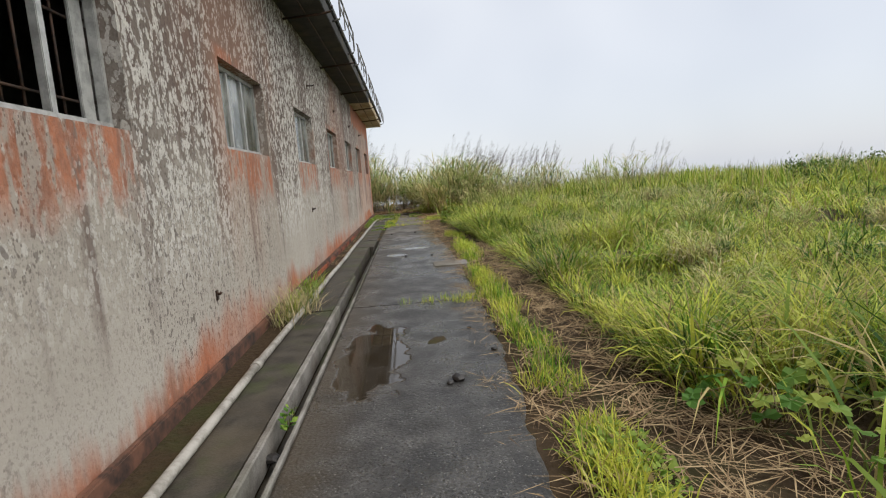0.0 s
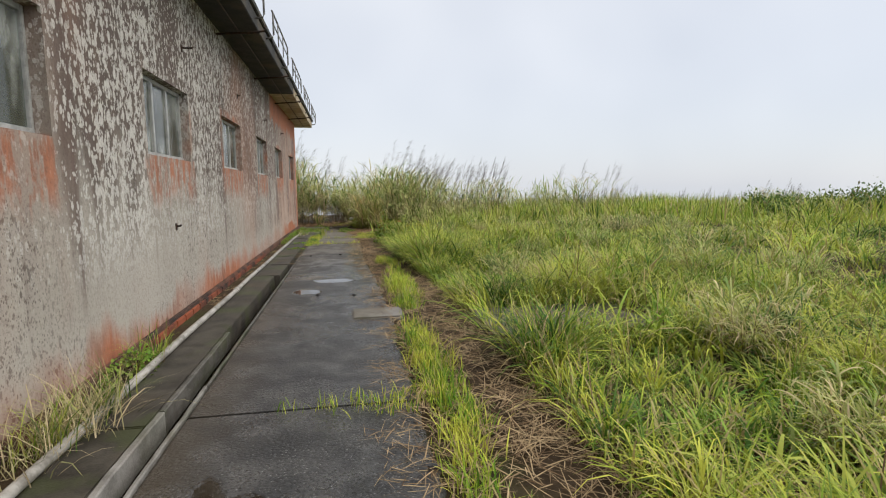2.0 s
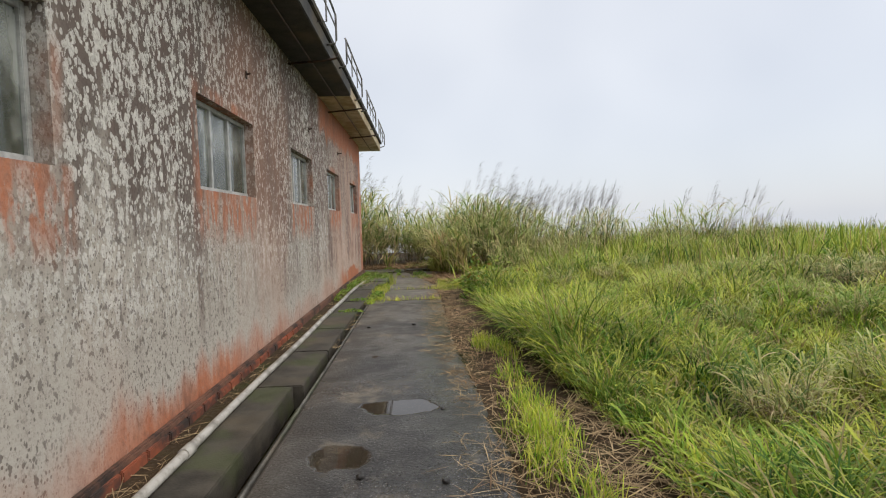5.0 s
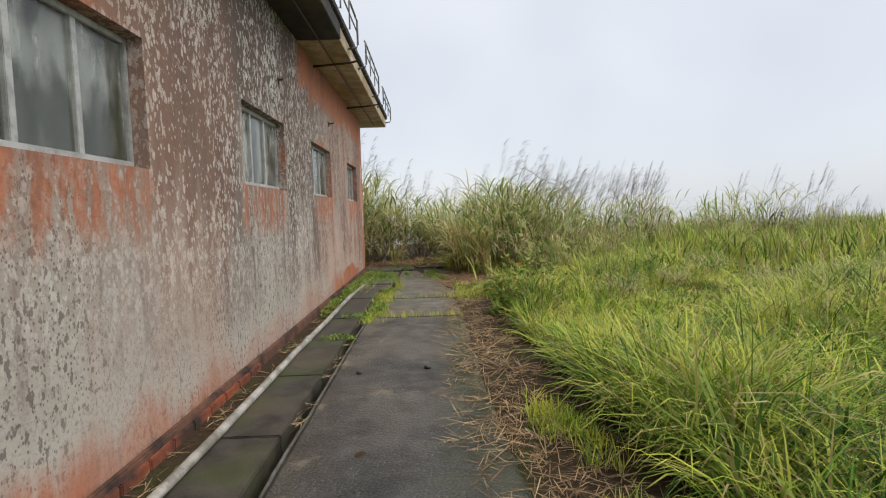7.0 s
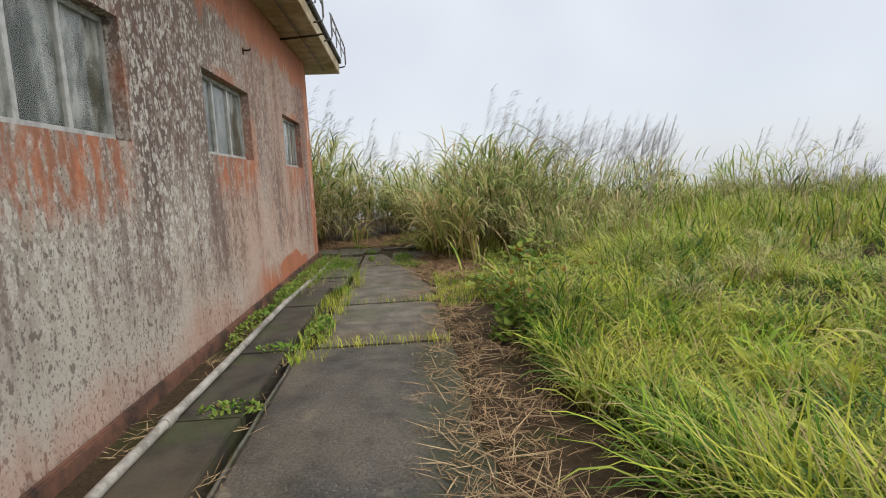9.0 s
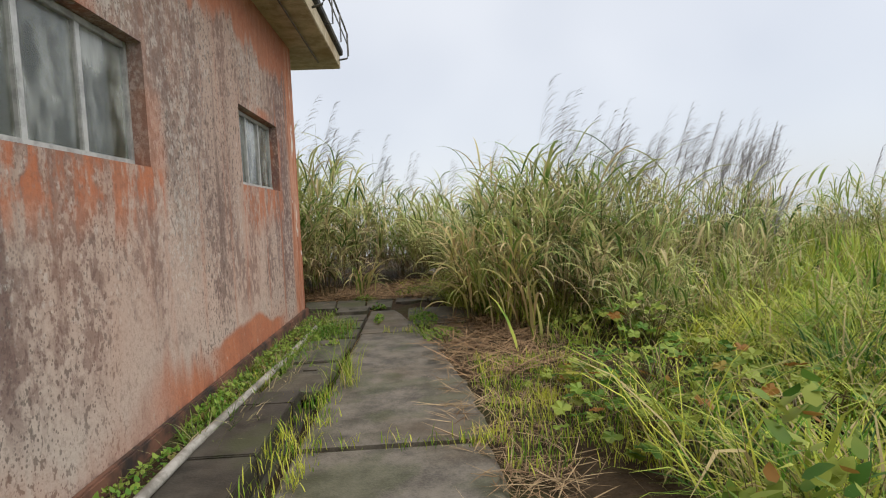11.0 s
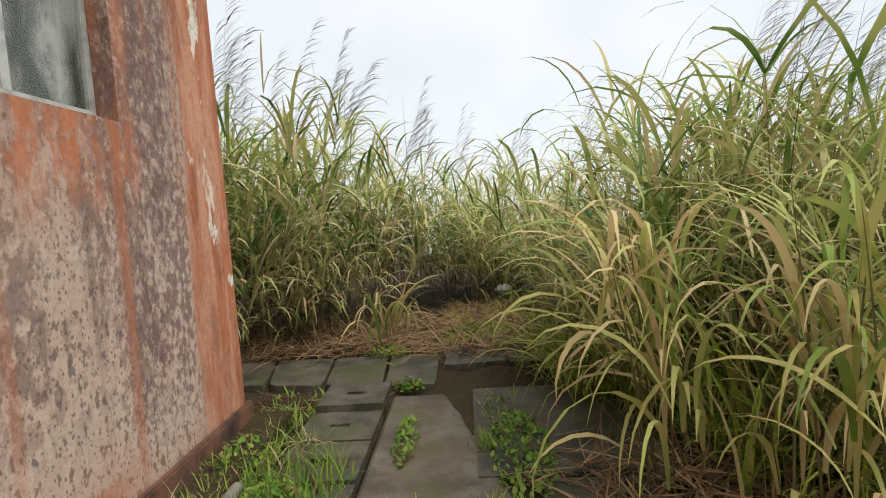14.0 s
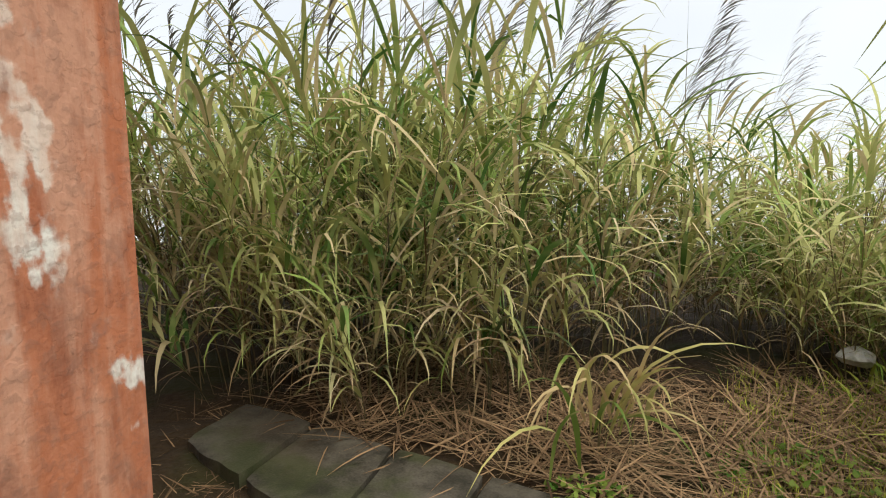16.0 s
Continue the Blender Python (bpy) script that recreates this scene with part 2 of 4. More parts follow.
def asphalt_material():
    a = Mat("wet_asphalt", 0.5, spec=0.5)
    big, mid, grain = a.noise(0.8, 4), a.noise(3.6, 5), a.noise(120, 3)
    d, c = a.cells(48)
    chips = a.noise(46, 5, rough=0.7)
    col = a.mix(a.ramp(a.add(mid, a.mul(a.sub(grain, 0.5), 0.9)), 0.3, 0.75), (0.02, 0.019, 0.018), (0.085, 0.08, 0.074))
    col = a.mix(a.mul(a.ramp(chips, 0.5, 0.62), 0.75), col, (0.012, 0.011, 0.01))
    col = a.mix(a.mul(a.ramp(chips, 0.42, 0.34), 0.6), col, (0.16, 0.15, 0.14))
    col = a.mix(a.mul(a.ramp(d, 0.3, 0.16), a.ramp(grain, 0.5, 0.56)), col, (0.30, 0.29, 0.27))
    left = a.mul(a.ramp(a.add(a.x, a.mul(mid, 0.5)), -0.1, -0.6), a.ramp(a.y, 0, 13, 1.0, 0.5))
    col = a.mix(a.mul(left, 0.7), col, (0.065, 0.046, 0.024))
    col = a.mix(a.mul(a.ramp(a.y, 11, 15), a.mul(a.ramp(big, 0.36, 0.58), a.ramp(chips, 0.6, 0.4, 0.4, 0.95))), col, (0.13, 0.108, 0.08))
    blotch = a.noise(1.7, 7, rough=0.68)
    col = a.mix(a.mul(a.ramp(blotch, 0.5, 0.64), 0.5), col, (0.02, 0.018, 0.015))
    col = a.mix(a.mul(a.ramp(blotch, 0.42, 0.33), a.mul(a.ramp(a.y, 6, 13), 0.75)), col, (0.20, 0.165, 0.12))
    right = a.mul(a.ramp(a.add(a.x, a.mul(mid, 0.9)), 0.5, 0.9), a.ramp(a.y, 9, 14))
    col = a.mix(a.mul(right, 0.9), col, (0.035, 0.04, 0.012))
    # standing water in shallow dips
    def pool(x, y, rx, ry):
        e = a.add(a.op("POWER", a.op("DIVIDE", a.sub(a.x, x), rx), 2.0), a.op("POWER", a.op("DIVIDE", a.sub(a.y, y), ry), 2.0))
        return a.ramp(a.add(e, a.mul(a.sub(mid, 0.5), 2.4)), 1.0, 0.75)
    water = a.hi(a.hi(pool(-0.45, 4.1, 0.3, 1.0), pool(-0.02, 11.1, 0.34, 0.2)), pool(-0.38, 10.2, 0.22, 0.22))
    damp = a.ramp(a.add(big, a.add(a.mul(a.sub(mid, 0.5), 0.5), a.mul(a.sub(chips, 0.5), 0.5))), 0.36, 0.64)
    dry = a.ramp(a.y, 11, 17, 0.0, 0.28)
    a.color(a.mix(a.mul(water, 0.6), col, (0.03, 0.02, 0.01)))
    r = a.add(a.ramp(damp, 0.0, 1.0, 0.52, 0.24), dry)
    a.rough(a.mul(r, a.sub(1.0, a.mul(water, 0.9))))
    a.bump(a.mul(a.sub(1.0, water), a.add(a.mul(d, 0.6), a.add(a.mul(chips, 1.2), a.mul(mid, 0.6)))), 0.6, 0.012)
    return a.m


def soil_material():
    a = Mat("soil_and_thatch", 0.95, spec=0.2)
    n, g = a.noise(1.1, 5), a.noise(24, 5)
    col = a.mix(g, (0.022, 0.016, 0.009), (0.085, 0.055, 0.03))
    a.color(a.mix(a.mul(a.ramp(n, 0.5, 0.65), 0.5), col, (0.04, 0.055, 0.014)))
    a.bump(g, 0.8, 0.03)
    return a.m


def leaf_material(name, greens, dry=(0.24, 0.165, 0.075), dry_share=0.12, rough=0.5, thin=0.3):
    """Blades: each island has its own shade; patches of the field differ."""
    a = Mat(name, rough, spec=0.14)
    patch, patch2 = a.noise(0.55, 4), a.noise(1.7, 3)
    own = a.op("FRACT", a.add(a.island, a.mul(a.rand, 7.3)))
    v = a.add(a.mul(own, 0.55), a.mul(a.ramp(patch, 0.38, 0.62), 0.5))
    col = a.mix(a.ramp(v, 0.15, 0.75), greens[0], greens[1])
    col = a.mix(a.mul(a.ramp(a.add(patch2, a.mul(own, 0.3)), 0.52, 0.74), 0.85), col, greens[2])
    straw = a.ramp(a.op("FRACT", a.mul(own, 37.7)), 1.0 - dry_share - 0.06, 1.0 - dry_share)
    col = a.mix(a.mul(straw, 0.9), col, dry)
    a.color(col)
    trans = a.t.nodes.new("ShaderNodeBsdfTranslucent")
    a.t.links.new(col, trans.inputs["Color"])
    mixer = a.t.nodes.new("ShaderNodeMixShader")
    mixer.inputs[0].default_value = thin
    a.t.links.new(a.b.outputs[0], mixer.inputs[1])
    a.t.links.new(trans.outputs[0], mixer.inputs[2])
    a.t.links.new(mixer.outputs[0], a.t.nodes["Material Output"].inputs["Surface"])
    return a.m


def straw_material(name, c0, c1):
    a = Mat(name, 0.85, spec=0.2)
    a.color(a.mix(a.island, c0, c1))
    return a.m


def paint_material(name, c0, c1, rough=0.5, metal=0.0, scale=12):
    a = Mat(name, rough, metal)
    n, g = a.noise(scale, 5), a.noise(scale * 7, 3)
    a.color(a.mix(a.ramp(a.add(n, a.mul(g, 0.3)), 0.45, 0.8), c0, c1))
    a.bump(g, 0.2, 0.004)
    return a.m


def glass_material():
    a = Mat("dusty_window_glass", 0.05, spec=0.6)
    dust = a.ramp(a.add(a.mul(a.noise(1.6, 3, (1, 3, 0.6)), 0.7), a.mul(a.noise(6, 4, (1, 2.5, 0.3)), 0.3)), 0.34, 0.66, 0.25, 0.7)
    clear = a.t.nodes.new("ShaderNodeBsdfTransparent")
    clear.inputs["Color"].default_value = (0.82, 0.87, 0.85, 1)
    gloss = a.t.nodes.new("ShaderNodeBsdfGlossy")
    gloss.inputs["Roughness"].default_value = 0.03
    fres = a.t.nodes.new("ShaderNodeFresnel")
    fres.inputs["IOR"].default_value = 1.5
    sheet = a.t.nodes.new("ShaderNodeMixShader")
    a.t.links.new(fres.outputs[0], sheet.inputs[0])
    a.t.links.new(clear.outputs[0], sheet.inputs[1])
    a.t.links.new(gloss.outputs[0], sheet.inputs[2])
    grime_and_reflection = a.t.nodes.new("ShaderNodeBsdfPrincipled")
    # mottled grime, paler upwards: reflected sky over grass is put into its colour
    mott = a.ramp(a.add(a.noise(3.2, 5, (1, 1.6, 0.7), 0.62), a.mul(a.sub(a.z, 2.3), 0.22)), 0.4, 0.6)
    a.t.links.new(a.mix(mott, (0.075, 0.08, 0.058), (0.38, 0.39, 0.36)), grime_and_reflection.inputs["Base Color"])
    grime_and_reflection.inputs["Roughness"].default_value = 0.22
    grime_and_reflection.inputs["Specular IOR Level"].default_value = 0.9
    mixer = a.t.nodes.new("ShaderNodeMixShader")
    a.t.links.new(dust, mixer.inputs[0])
    a.t.links.new(sheet.outputs[0], mixer.inputs[1])
    a.t.links.new(grime_and_reflection.outputs[0], mixer.inputs[2])
    a.t.links.new(mixer.outputs[0], a.t.nodes["Material Output"].inputs["Surface"])
    return a.m


PLASTER = plaster_material()
ASPHALT = asphalt_material()
SOIL = soil_material()
COVER = concrete_material("damp_cover_concrete", (0.024, 0.02, 0.015), (0.07, 0.06, 0.046), 0.45, 0.5)
WORN = concrete_material("worn_dark_concrete", (0.05, 0.045, 0.037), (0.14, 0.13, 0.112), 0.4, 0.4)
PALE = concrete_material("worn_pale_concrete", (0.13, 0.12, 0.105), (0.27, 0.255, 0.23), 0.2, 0.3)
OLD = concrete_material("old_brown_concrete", (0.06, 0.05, 0.038), (0.19, 0.165, 0.13), 0.4, 0.45, (0.12, 0.085, 0.05))
MOSSY = concrete_material("mossy_slab_concrete", (0.03, 0.027, 0.019), (0.135, 0.118, 0.09), 0.55, 0.4)
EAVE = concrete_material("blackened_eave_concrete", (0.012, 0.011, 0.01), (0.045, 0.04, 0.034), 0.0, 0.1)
SOFFIT = concrete_material("ochre_soffit_concrete", (0.30, 0.24, 0.15), (0.55, 0.46, 0.32), 0.0, 0.0, (0.26, 0.17, 0.08))
BRICK = paint_material("red_painted_brick", (0.04, 0.028, 0.023), (0.30, 0.08, 0.035), 0.85, 0, 2.2)
PLINTH = paint_material("peeling_red_plinth", (0.026, 0.02, 0.017), (0.16, 0.075, 0.047), 0.8, 0, 3)
ALU = paint_material("dull_aluminium", (0.30, 0.30, 0.285), (0.47, 0.47, 0.45), 0.5, 0.35)
STEEL = paint_material("dark_rusty_steel", (0.02, 0.016, 0.014), (0.075, 0.04, 0.025), 0.7, 0.3, 20)
RAIL = paint_material("grey_galvanised_rail", (0.06, 0.055, 0.05), (0.20, 0.19, 0.18), 0.55, 0.4, 15)
PIPE = paint_material("grimy_white_plastic", (0.16, 0.145, 0.12), (0.40, 0.375, 0.335), 0.5, 0, 5)
PAPER = paint_material("dirty_white_paper", (0.5, 0.49, 0.47), (0.8, 0.79, 0.77), 0.8, 0, 9)
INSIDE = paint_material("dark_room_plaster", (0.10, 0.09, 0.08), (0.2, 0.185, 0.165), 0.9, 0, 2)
GLASS = glass_material()
STONE = paint_material("dark_wet_stone", (0.01, 0.009, 0.008), (0.035, 0.03, 0.027), 0.4)
GRASS = leaf_material("meadow_grass", ((0.045, 0.115, 0.016), (0.25, 0.38, 0.05), (0.50, 0.52, 0.10)), (0.50, 0.39, 0.19), 0.14, thin=0.22)
LUSH = leaf_material("bright_young_grass", ((0.10, 0.24, 0.022), (0.36, 0.52, 0.05), (0.66, 0.64, 0.10)), (0.48, 0.37, 0.18), 0.09, thin=0.24)
# low grass colour with the shade between tussocks put into it
UNDER_SHADE = leaf_material("undergrowth_shade_green", ((0.02, 0.04, 0.01), (0.06, 0.10, 0.02), (0.12, 0.11, 0.03)), (0.24, 0.17, 0.08), 0.2, thin=0.1)
DEEP = leaf_material("deep_green_grass", ((0.035, 0.09, 0.018), (0.11, 0.22, 0.035), (0.22, 0.30, 0.05)), (0.42, 0.32, 0.15), 0.08)
REED = leaf_material("silver_grass_leaves", ((0.07, 0.15, 0.032), (0.32, 0.44, 0.11), (0.55, 0.53, 0.22)), (0.66, 0.53, 0.30), 0.18, thin=0.24)
REED_DULL = leaf_material("olive_silver_grass_leaves", ((0.08, 0.115, 0.04), (0.27, 0.30, 0.12), (0.48, 0.42, 0.22)), (0.60, 0.48, 0.30), 0.35, thin=0.2)
PALE_REED = leaf_material("pale_bowing_leaves", ((0.16, 0.24, 0.05), (0.40, 0.46, 0.13), (0.62, 0.54, 0.22)), (0.66, 0.50, 0.27), 0.3)
STALK = leaf_material("grass_stalks", ((0.08, 0.075, 0.04), (0.16, 0.14, 0.07), (0.2, 0.16, 0.08)), dry_share=0.3)
PLUME = straw_material("silvery_plume", (0.15, 0.14, 0.135), (0.32, 0.30, 0.285))
HEAP = straw_material("brown_fallen_reed", (0.09, 0.052, 0.028), (0.46, 0.30, 0.165))
DEAD = straw_material("dead_straw", (0.12, 0.07, 0.035), (0.50, 0.37, 0.21))
LEAF = leaf_material("broad_leaf", ((0.08, 0.18, 0.03), (0.20, 0.33, 0.05), (0.33, 0.37, 0.07)), (0.33, 0.14, 0.035), 0.05, 0.4)
WEED = leaf_material("small_weed_leaf", ((0.09, 0.21, 0.03), (0.20, 0.34, 0.05), (0.28, 0.36, 0.07)), dry_share=0.05)
# distance haze on the far trees is put into this pale colour
MIST_TINT = paint_material("far_wood_haze_tint", (0.42, 0.47, 0.45), (0.50, 0.55, 0.53), 1.0, 0, 0.2)


# ---- mesh helpers ----
def link(name, bm, mat, parent=None, label=""):
    me = bpy.data.meshes.new(name)
    bm.to_mesh(me)
    bm.free()
    for m in (mat if isinstance(mat, (list, tuple)) else [mat]):
        me.materials.append(m)
    ob = new(name, me)
    if parent:
        ob.parent = parent
    if label:
        ob["label"] = label
    return ob


def part(name, bm, mat, parent, label=""):
    return link(name, bm, mat, parent, label)


def add_box(bm, x0, x1, y0, y1, z0, z1, bevel=0.0):
    r = bmesh.ops.create_cube(bm, size=1.0)
    for v in r["verts"]:
        v.co = Vector((x0 + (v.co.x + 0.5) * (x1 - x0), y0 + (v.co.y + 0.5) * (y1 - y0), z0 + (v.co.z + 0.5) * (z1 - z0)))
    if bevel:
        edges = {e for v in r["verts"] for e in v.link_edges}
        bmesh.ops.bevel(bm, geom=list(edges), offset=bevel, segments=2, affect="EDGES")


def box_mesh(*dims, bevel=0.0):
    bm = bmesh.new()
    add_box(bm, *dims, bevel=bevel)
    return bm


def tube(bm, pts, r, sides=8):
    """A round bar along a line of points."""
    pts = [Vector(p) for p in pts]
    rings = []
    for i, p in enumerate(pts):
        d = (pts[min(i + 1, len(pts) - 1)] - pts[max(i - 1, 0)]).normalized()
        a = d.cross(Vector((0, 0, 1)) if abs(d.z) < 0.9 else Vector((1, 0, 0))).normalized()
        b = d.cross(a)
        rr = r[i] if isinstance(r, (list, tuple)) else r
        rings.append([bm.verts.new(p + rr * (math.cos(t) * a + math.sin(t) * b)) for t in (math.tau * k / sides for k in range(sides))])
    for q, s in zip(rings, rings[1:]):
        for k in range(sides):
            bm.faces.new((q[k], q[(k + 1) % sides], s[(k + 1) % sides], s[k])).smooth = True
    bm.faces.new(rings[0][::-1])
    bm.faces.new(rings[-1])


rng = np.random.default_rng(7)


def smooth(t):
    t = np.clip(t, 0, 1)
    return t * t * (3 - 2 * t)


def path_z(y):
    """The path sinks a little towards its end."""
    return -0.10 * smooth((np.asarray(y, float) - 18.0) / 5.0)


def grass_edge(y):
    """Where the tall growth beside the path begins."""
    return np.interp(y, [-6, 0, 8, 10, 14, 16, 20, 23, 24.5, 28], [1.55, 1.6, 1.75, 1.7, 1.45, 1.35, 1.5, 1.4, 0.6, 0.35])


def ground_z(x, y):
    """Height of the ground sheet: a meadow that swells beside the path and falls away all round."""
    x, y = np.asarray(x, float), np.asarray(y, float)
    z = path_z(y) - 0.03
    z = z + 0.3 * smooth((x - 2.0) / 12.0) + 0.22 * smooth((x - 2) / 3) * (np.sin(x * 0.9 + 1.3) * np.sin(y * 0.55 + 0.4)) * 0.6
    z = z - 0.22 * smooth((-0.75 - x) / 0.15) * (y < 24.4)
    r = np.hypot(x - 2, y - 10)
    z = z - 9.0 * smooth((r - 27) / 45) - 0.3 * np.maximum(r - 60, 0)
    return z


def blades_mesh(name, base, height, width, yaw, lean, curl, mat, rows=4, parent=None):
    """Many tapering blades in one mesh. base (n,3); lean: tilt at the foot; curl: how far the tip bends over."""
    n = len(base)
    k = np.linspace(0, 1, rows + 1)
    ang = lean[:, None] + curl[:, None] * k[None, :] ** 1.4
    seg = height[:, None] / rows
    dx = np.sin(ang) * seg
    dz = np.cos(ang) * seg
    px = np.concatenate([np.zeros((n, 1)), np.cumsum(dx[:, :-1], 1)], 1)
    pz = np.concatenate([np.zeros((n, 1)), np.cumsum(dz[:, :-1], 1)], 1)
    c, s = np.cos(yaw)[:, None], np.sin(yaw)[:, None]
    cx, cy = base[:, :1] + px * c, base[:, 1:2] + px * s
    cz = base[:, 2:3] + pz
    prof = np.minimum(1.0, 0.45 + 2.2 * k) * (1 - k ** 2.2)
    w = 0.5 * width[:, None] * prof[None, :]
    tw = rng.uniform(-0.7, 0.7, (n, 1))
    sx, sy = -s * w, c * w
    sz = w * tw * 0.7
    v = np.empty((n, rows * 2 + 1, 3), np.float32)
    v[:, 0:2 * rows:2, 0], v[:, 0:2 * rows:2, 1], v[:, 0:2 * rows:2, 2] = (cx - sx)[:, :rows], (cy - sy)[:, :rows], (cz - sz)[:, :rows]
    v[:, 1:2 * rows:2, 0], v[:, 1:2 * rows:2, 1], v[:, 1:2 * rows:2, 2] = (cx + sx)[:, :rows], (cy + sy)[:, :rows], (cz + sz)[:, :rows]
    v[:, 2 * rows, 0], v[:, 2 * rows, 1], v[:, 2 * rows, 2] = cx[:, rows], cy[:, rows], cz[:, rows]
    tri = []
    for i in range(rows - 1):
        a = 2 * i
        tri += [(a, a + 1, a + 3), (a, a + 3, a + 2)]
    tri.append((2 * rows - 2, 2 * rows - 1, 2 * rows))
    tri = np.array(tri, np.int32)
    f = (tri[None] + (np.arange(n, dtype=np.int32) * (2 * rows + 1))[:, None, None]).reshape(-1, 3)
    me = bpy.data.meshes.new(name)
    me.vertices.add(n * (2 * rows + 1))
    me.vertices.foreach_set("co", v.ravel())
    me.loops.add(f.size)
    me.loops.foreach_set("vertex_index", f.ravel())
    me.polygons.add(len(f))
    me.polygons.foreach_set("loop_start", np.arange(0, f.size, 3, dtype=np.int32))
    me.polygons.foreach_set("use_smooth", np.ones(len(f), bool))
    me.update(calc_edges=True)
    me.materials.append(mat)
    ob = new(name, me)
    if parent:
        ob.parent = parent
    return ob


def tufts(n_tufts, per, area, spread):
    """Foot points of blades that grow in tufts; area(n) gives n places (x, y)."""
    c = area(n_tufts)
    p = np.repeat(c, per, 0) + rng.normal(0, spread, (n_tufts * per, 2))
    return p, np.repeat(np.arange(n_tufts), per)


# ---- ground ----
def build_ground():
    def spaced(lo, hi, near0, near1, step):
        inner = np.arange(near0, near1 + 1e-6, step)
        left = near0 - np.geomspace(step, near0 - lo, 26)[::-1]
        right = near1 + np.geomspace(step, hi - near1, 26)
        return np.concatenate([left, inner, right])
    xs, ys = spaced(-600, 600, -3, 14, 0.22), spaced(-600, 700, -4, 30, 0.3)
    X, Y = np.meshgrid(xs, ys, indexing="ij")
    Z = ground_z(X, Y) + rng.normal(0, 0.012, X.shape) * (np.abs(X) < 40)
    nx, ny = X.shape
    idx = np.arange(nx * ny).reshape(nx, ny)
    faces = np.stack([idx[:-1, :-1], idx[1:, :-1], idx[1:, 1:], idx[:-1, 1:]], -1).reshape(-1, 4)
    me = bpy.data.meshes.new("ground")
    me.from_pydata(np.stack([X, Y, Z], -1).reshape(-1, 3).tolist(), [], faces.tolist())
    me.materials.append(SOIL)
    tagged(new("ground", me), "brown soil and thatch of an overgrown hilltop meadow", "ground", kind="structure")


build_ground()


# ---- building ----
def build_building():
    y0, top, t = -4.0, 4.02, 0.24
    bm = bmesh.new()
    xa, xb = WALL_X - t, WALL_X
    add_box(bm, xa, xb, y0, CORNER_Y, -0.3, SILL)
    add_box(bm, xa, xb, y0, CORNER_Y, HEAD, top)
    edge = y0
    for i in range(7):
        add_box(bm, xa, xb, edge, WINDOWS[i][0], SILL, HEAD)
        edge = WINDOWS[i][1]
    add_box(bm, xa, xb, edge, CORNER_Y, SILL, HEAD)
    tagged(link("wall_east", bm, PLASTER), "mould-streaked plaster wall with rust-red undercoat showing", "wall", kind="structure")
    for name, d in (("wall_north", (-9.0, xa, CORNER_Y - t, CORNER_Y, -0.3, top)), ("wall_south", (-9.0, xa, y0, y0 + t, -0.3, top)),
                    ("wall_west", (-9.24, -9.0, y0, CORNER_Y, -0.3, top))):
        tagged(link(name, box_mesh(*d), [PLASTER]), "weathered plaster wall of the long shed", "wall", kind="structure")
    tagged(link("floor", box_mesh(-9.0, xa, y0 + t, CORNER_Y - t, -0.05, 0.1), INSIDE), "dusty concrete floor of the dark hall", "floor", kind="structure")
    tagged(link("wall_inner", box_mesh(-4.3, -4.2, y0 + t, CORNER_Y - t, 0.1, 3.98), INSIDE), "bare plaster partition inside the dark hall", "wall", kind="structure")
    # roof slab with a thin drip edge; the far bays are cleaner
    bm = bmesh.new()
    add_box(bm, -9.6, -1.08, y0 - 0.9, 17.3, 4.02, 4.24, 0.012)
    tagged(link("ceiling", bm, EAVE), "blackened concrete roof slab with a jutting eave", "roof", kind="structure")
    bm = bmesh.new()
    add_box(bm, -9.6, -1.10, 17.3, 25.05, 4.02, 4.24, 0.012)
    tagged(link("ceiling_far", bm, SOFFIT), "ochre-stained concrete roof slab over the end bays", "roof", kind="structure")
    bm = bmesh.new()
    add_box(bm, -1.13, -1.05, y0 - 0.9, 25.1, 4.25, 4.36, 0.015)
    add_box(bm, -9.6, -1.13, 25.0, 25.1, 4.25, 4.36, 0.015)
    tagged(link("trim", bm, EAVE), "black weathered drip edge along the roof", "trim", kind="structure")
    # plinth ledge
    bm = bmesh.new()
    add_box(bm, WALL_X, WALL_X + 0.05, y0, CORNER_Y + 0.03, -0.3, 0.10, 0.012)
    tagged(link("baseboard", bm, PLINTH), "dark damp plinth with peeling red paint", "plinth", kind="structure")


    # course of painted bricks under the ledge
    bm = bmesh.new()
    add_box(bm, 0, 0.03, 0, 0.285, -0.06, 0.06, 0.008)
    me = bpy.data.meshes.new("brick")
    bm.to_mesh(me)
    bm.free()
    me.materials.append(BRICK)
    base = bpy.data.objects["baseboard"]
    for k in range(24):
        ob = new("brick", me)
        ob.parent = base
        ob.location = (WALL_X + 0.046 + random.uniform(-0.006, 0.004), 7.6 + 0.3 * k, 0.0)


build_building()


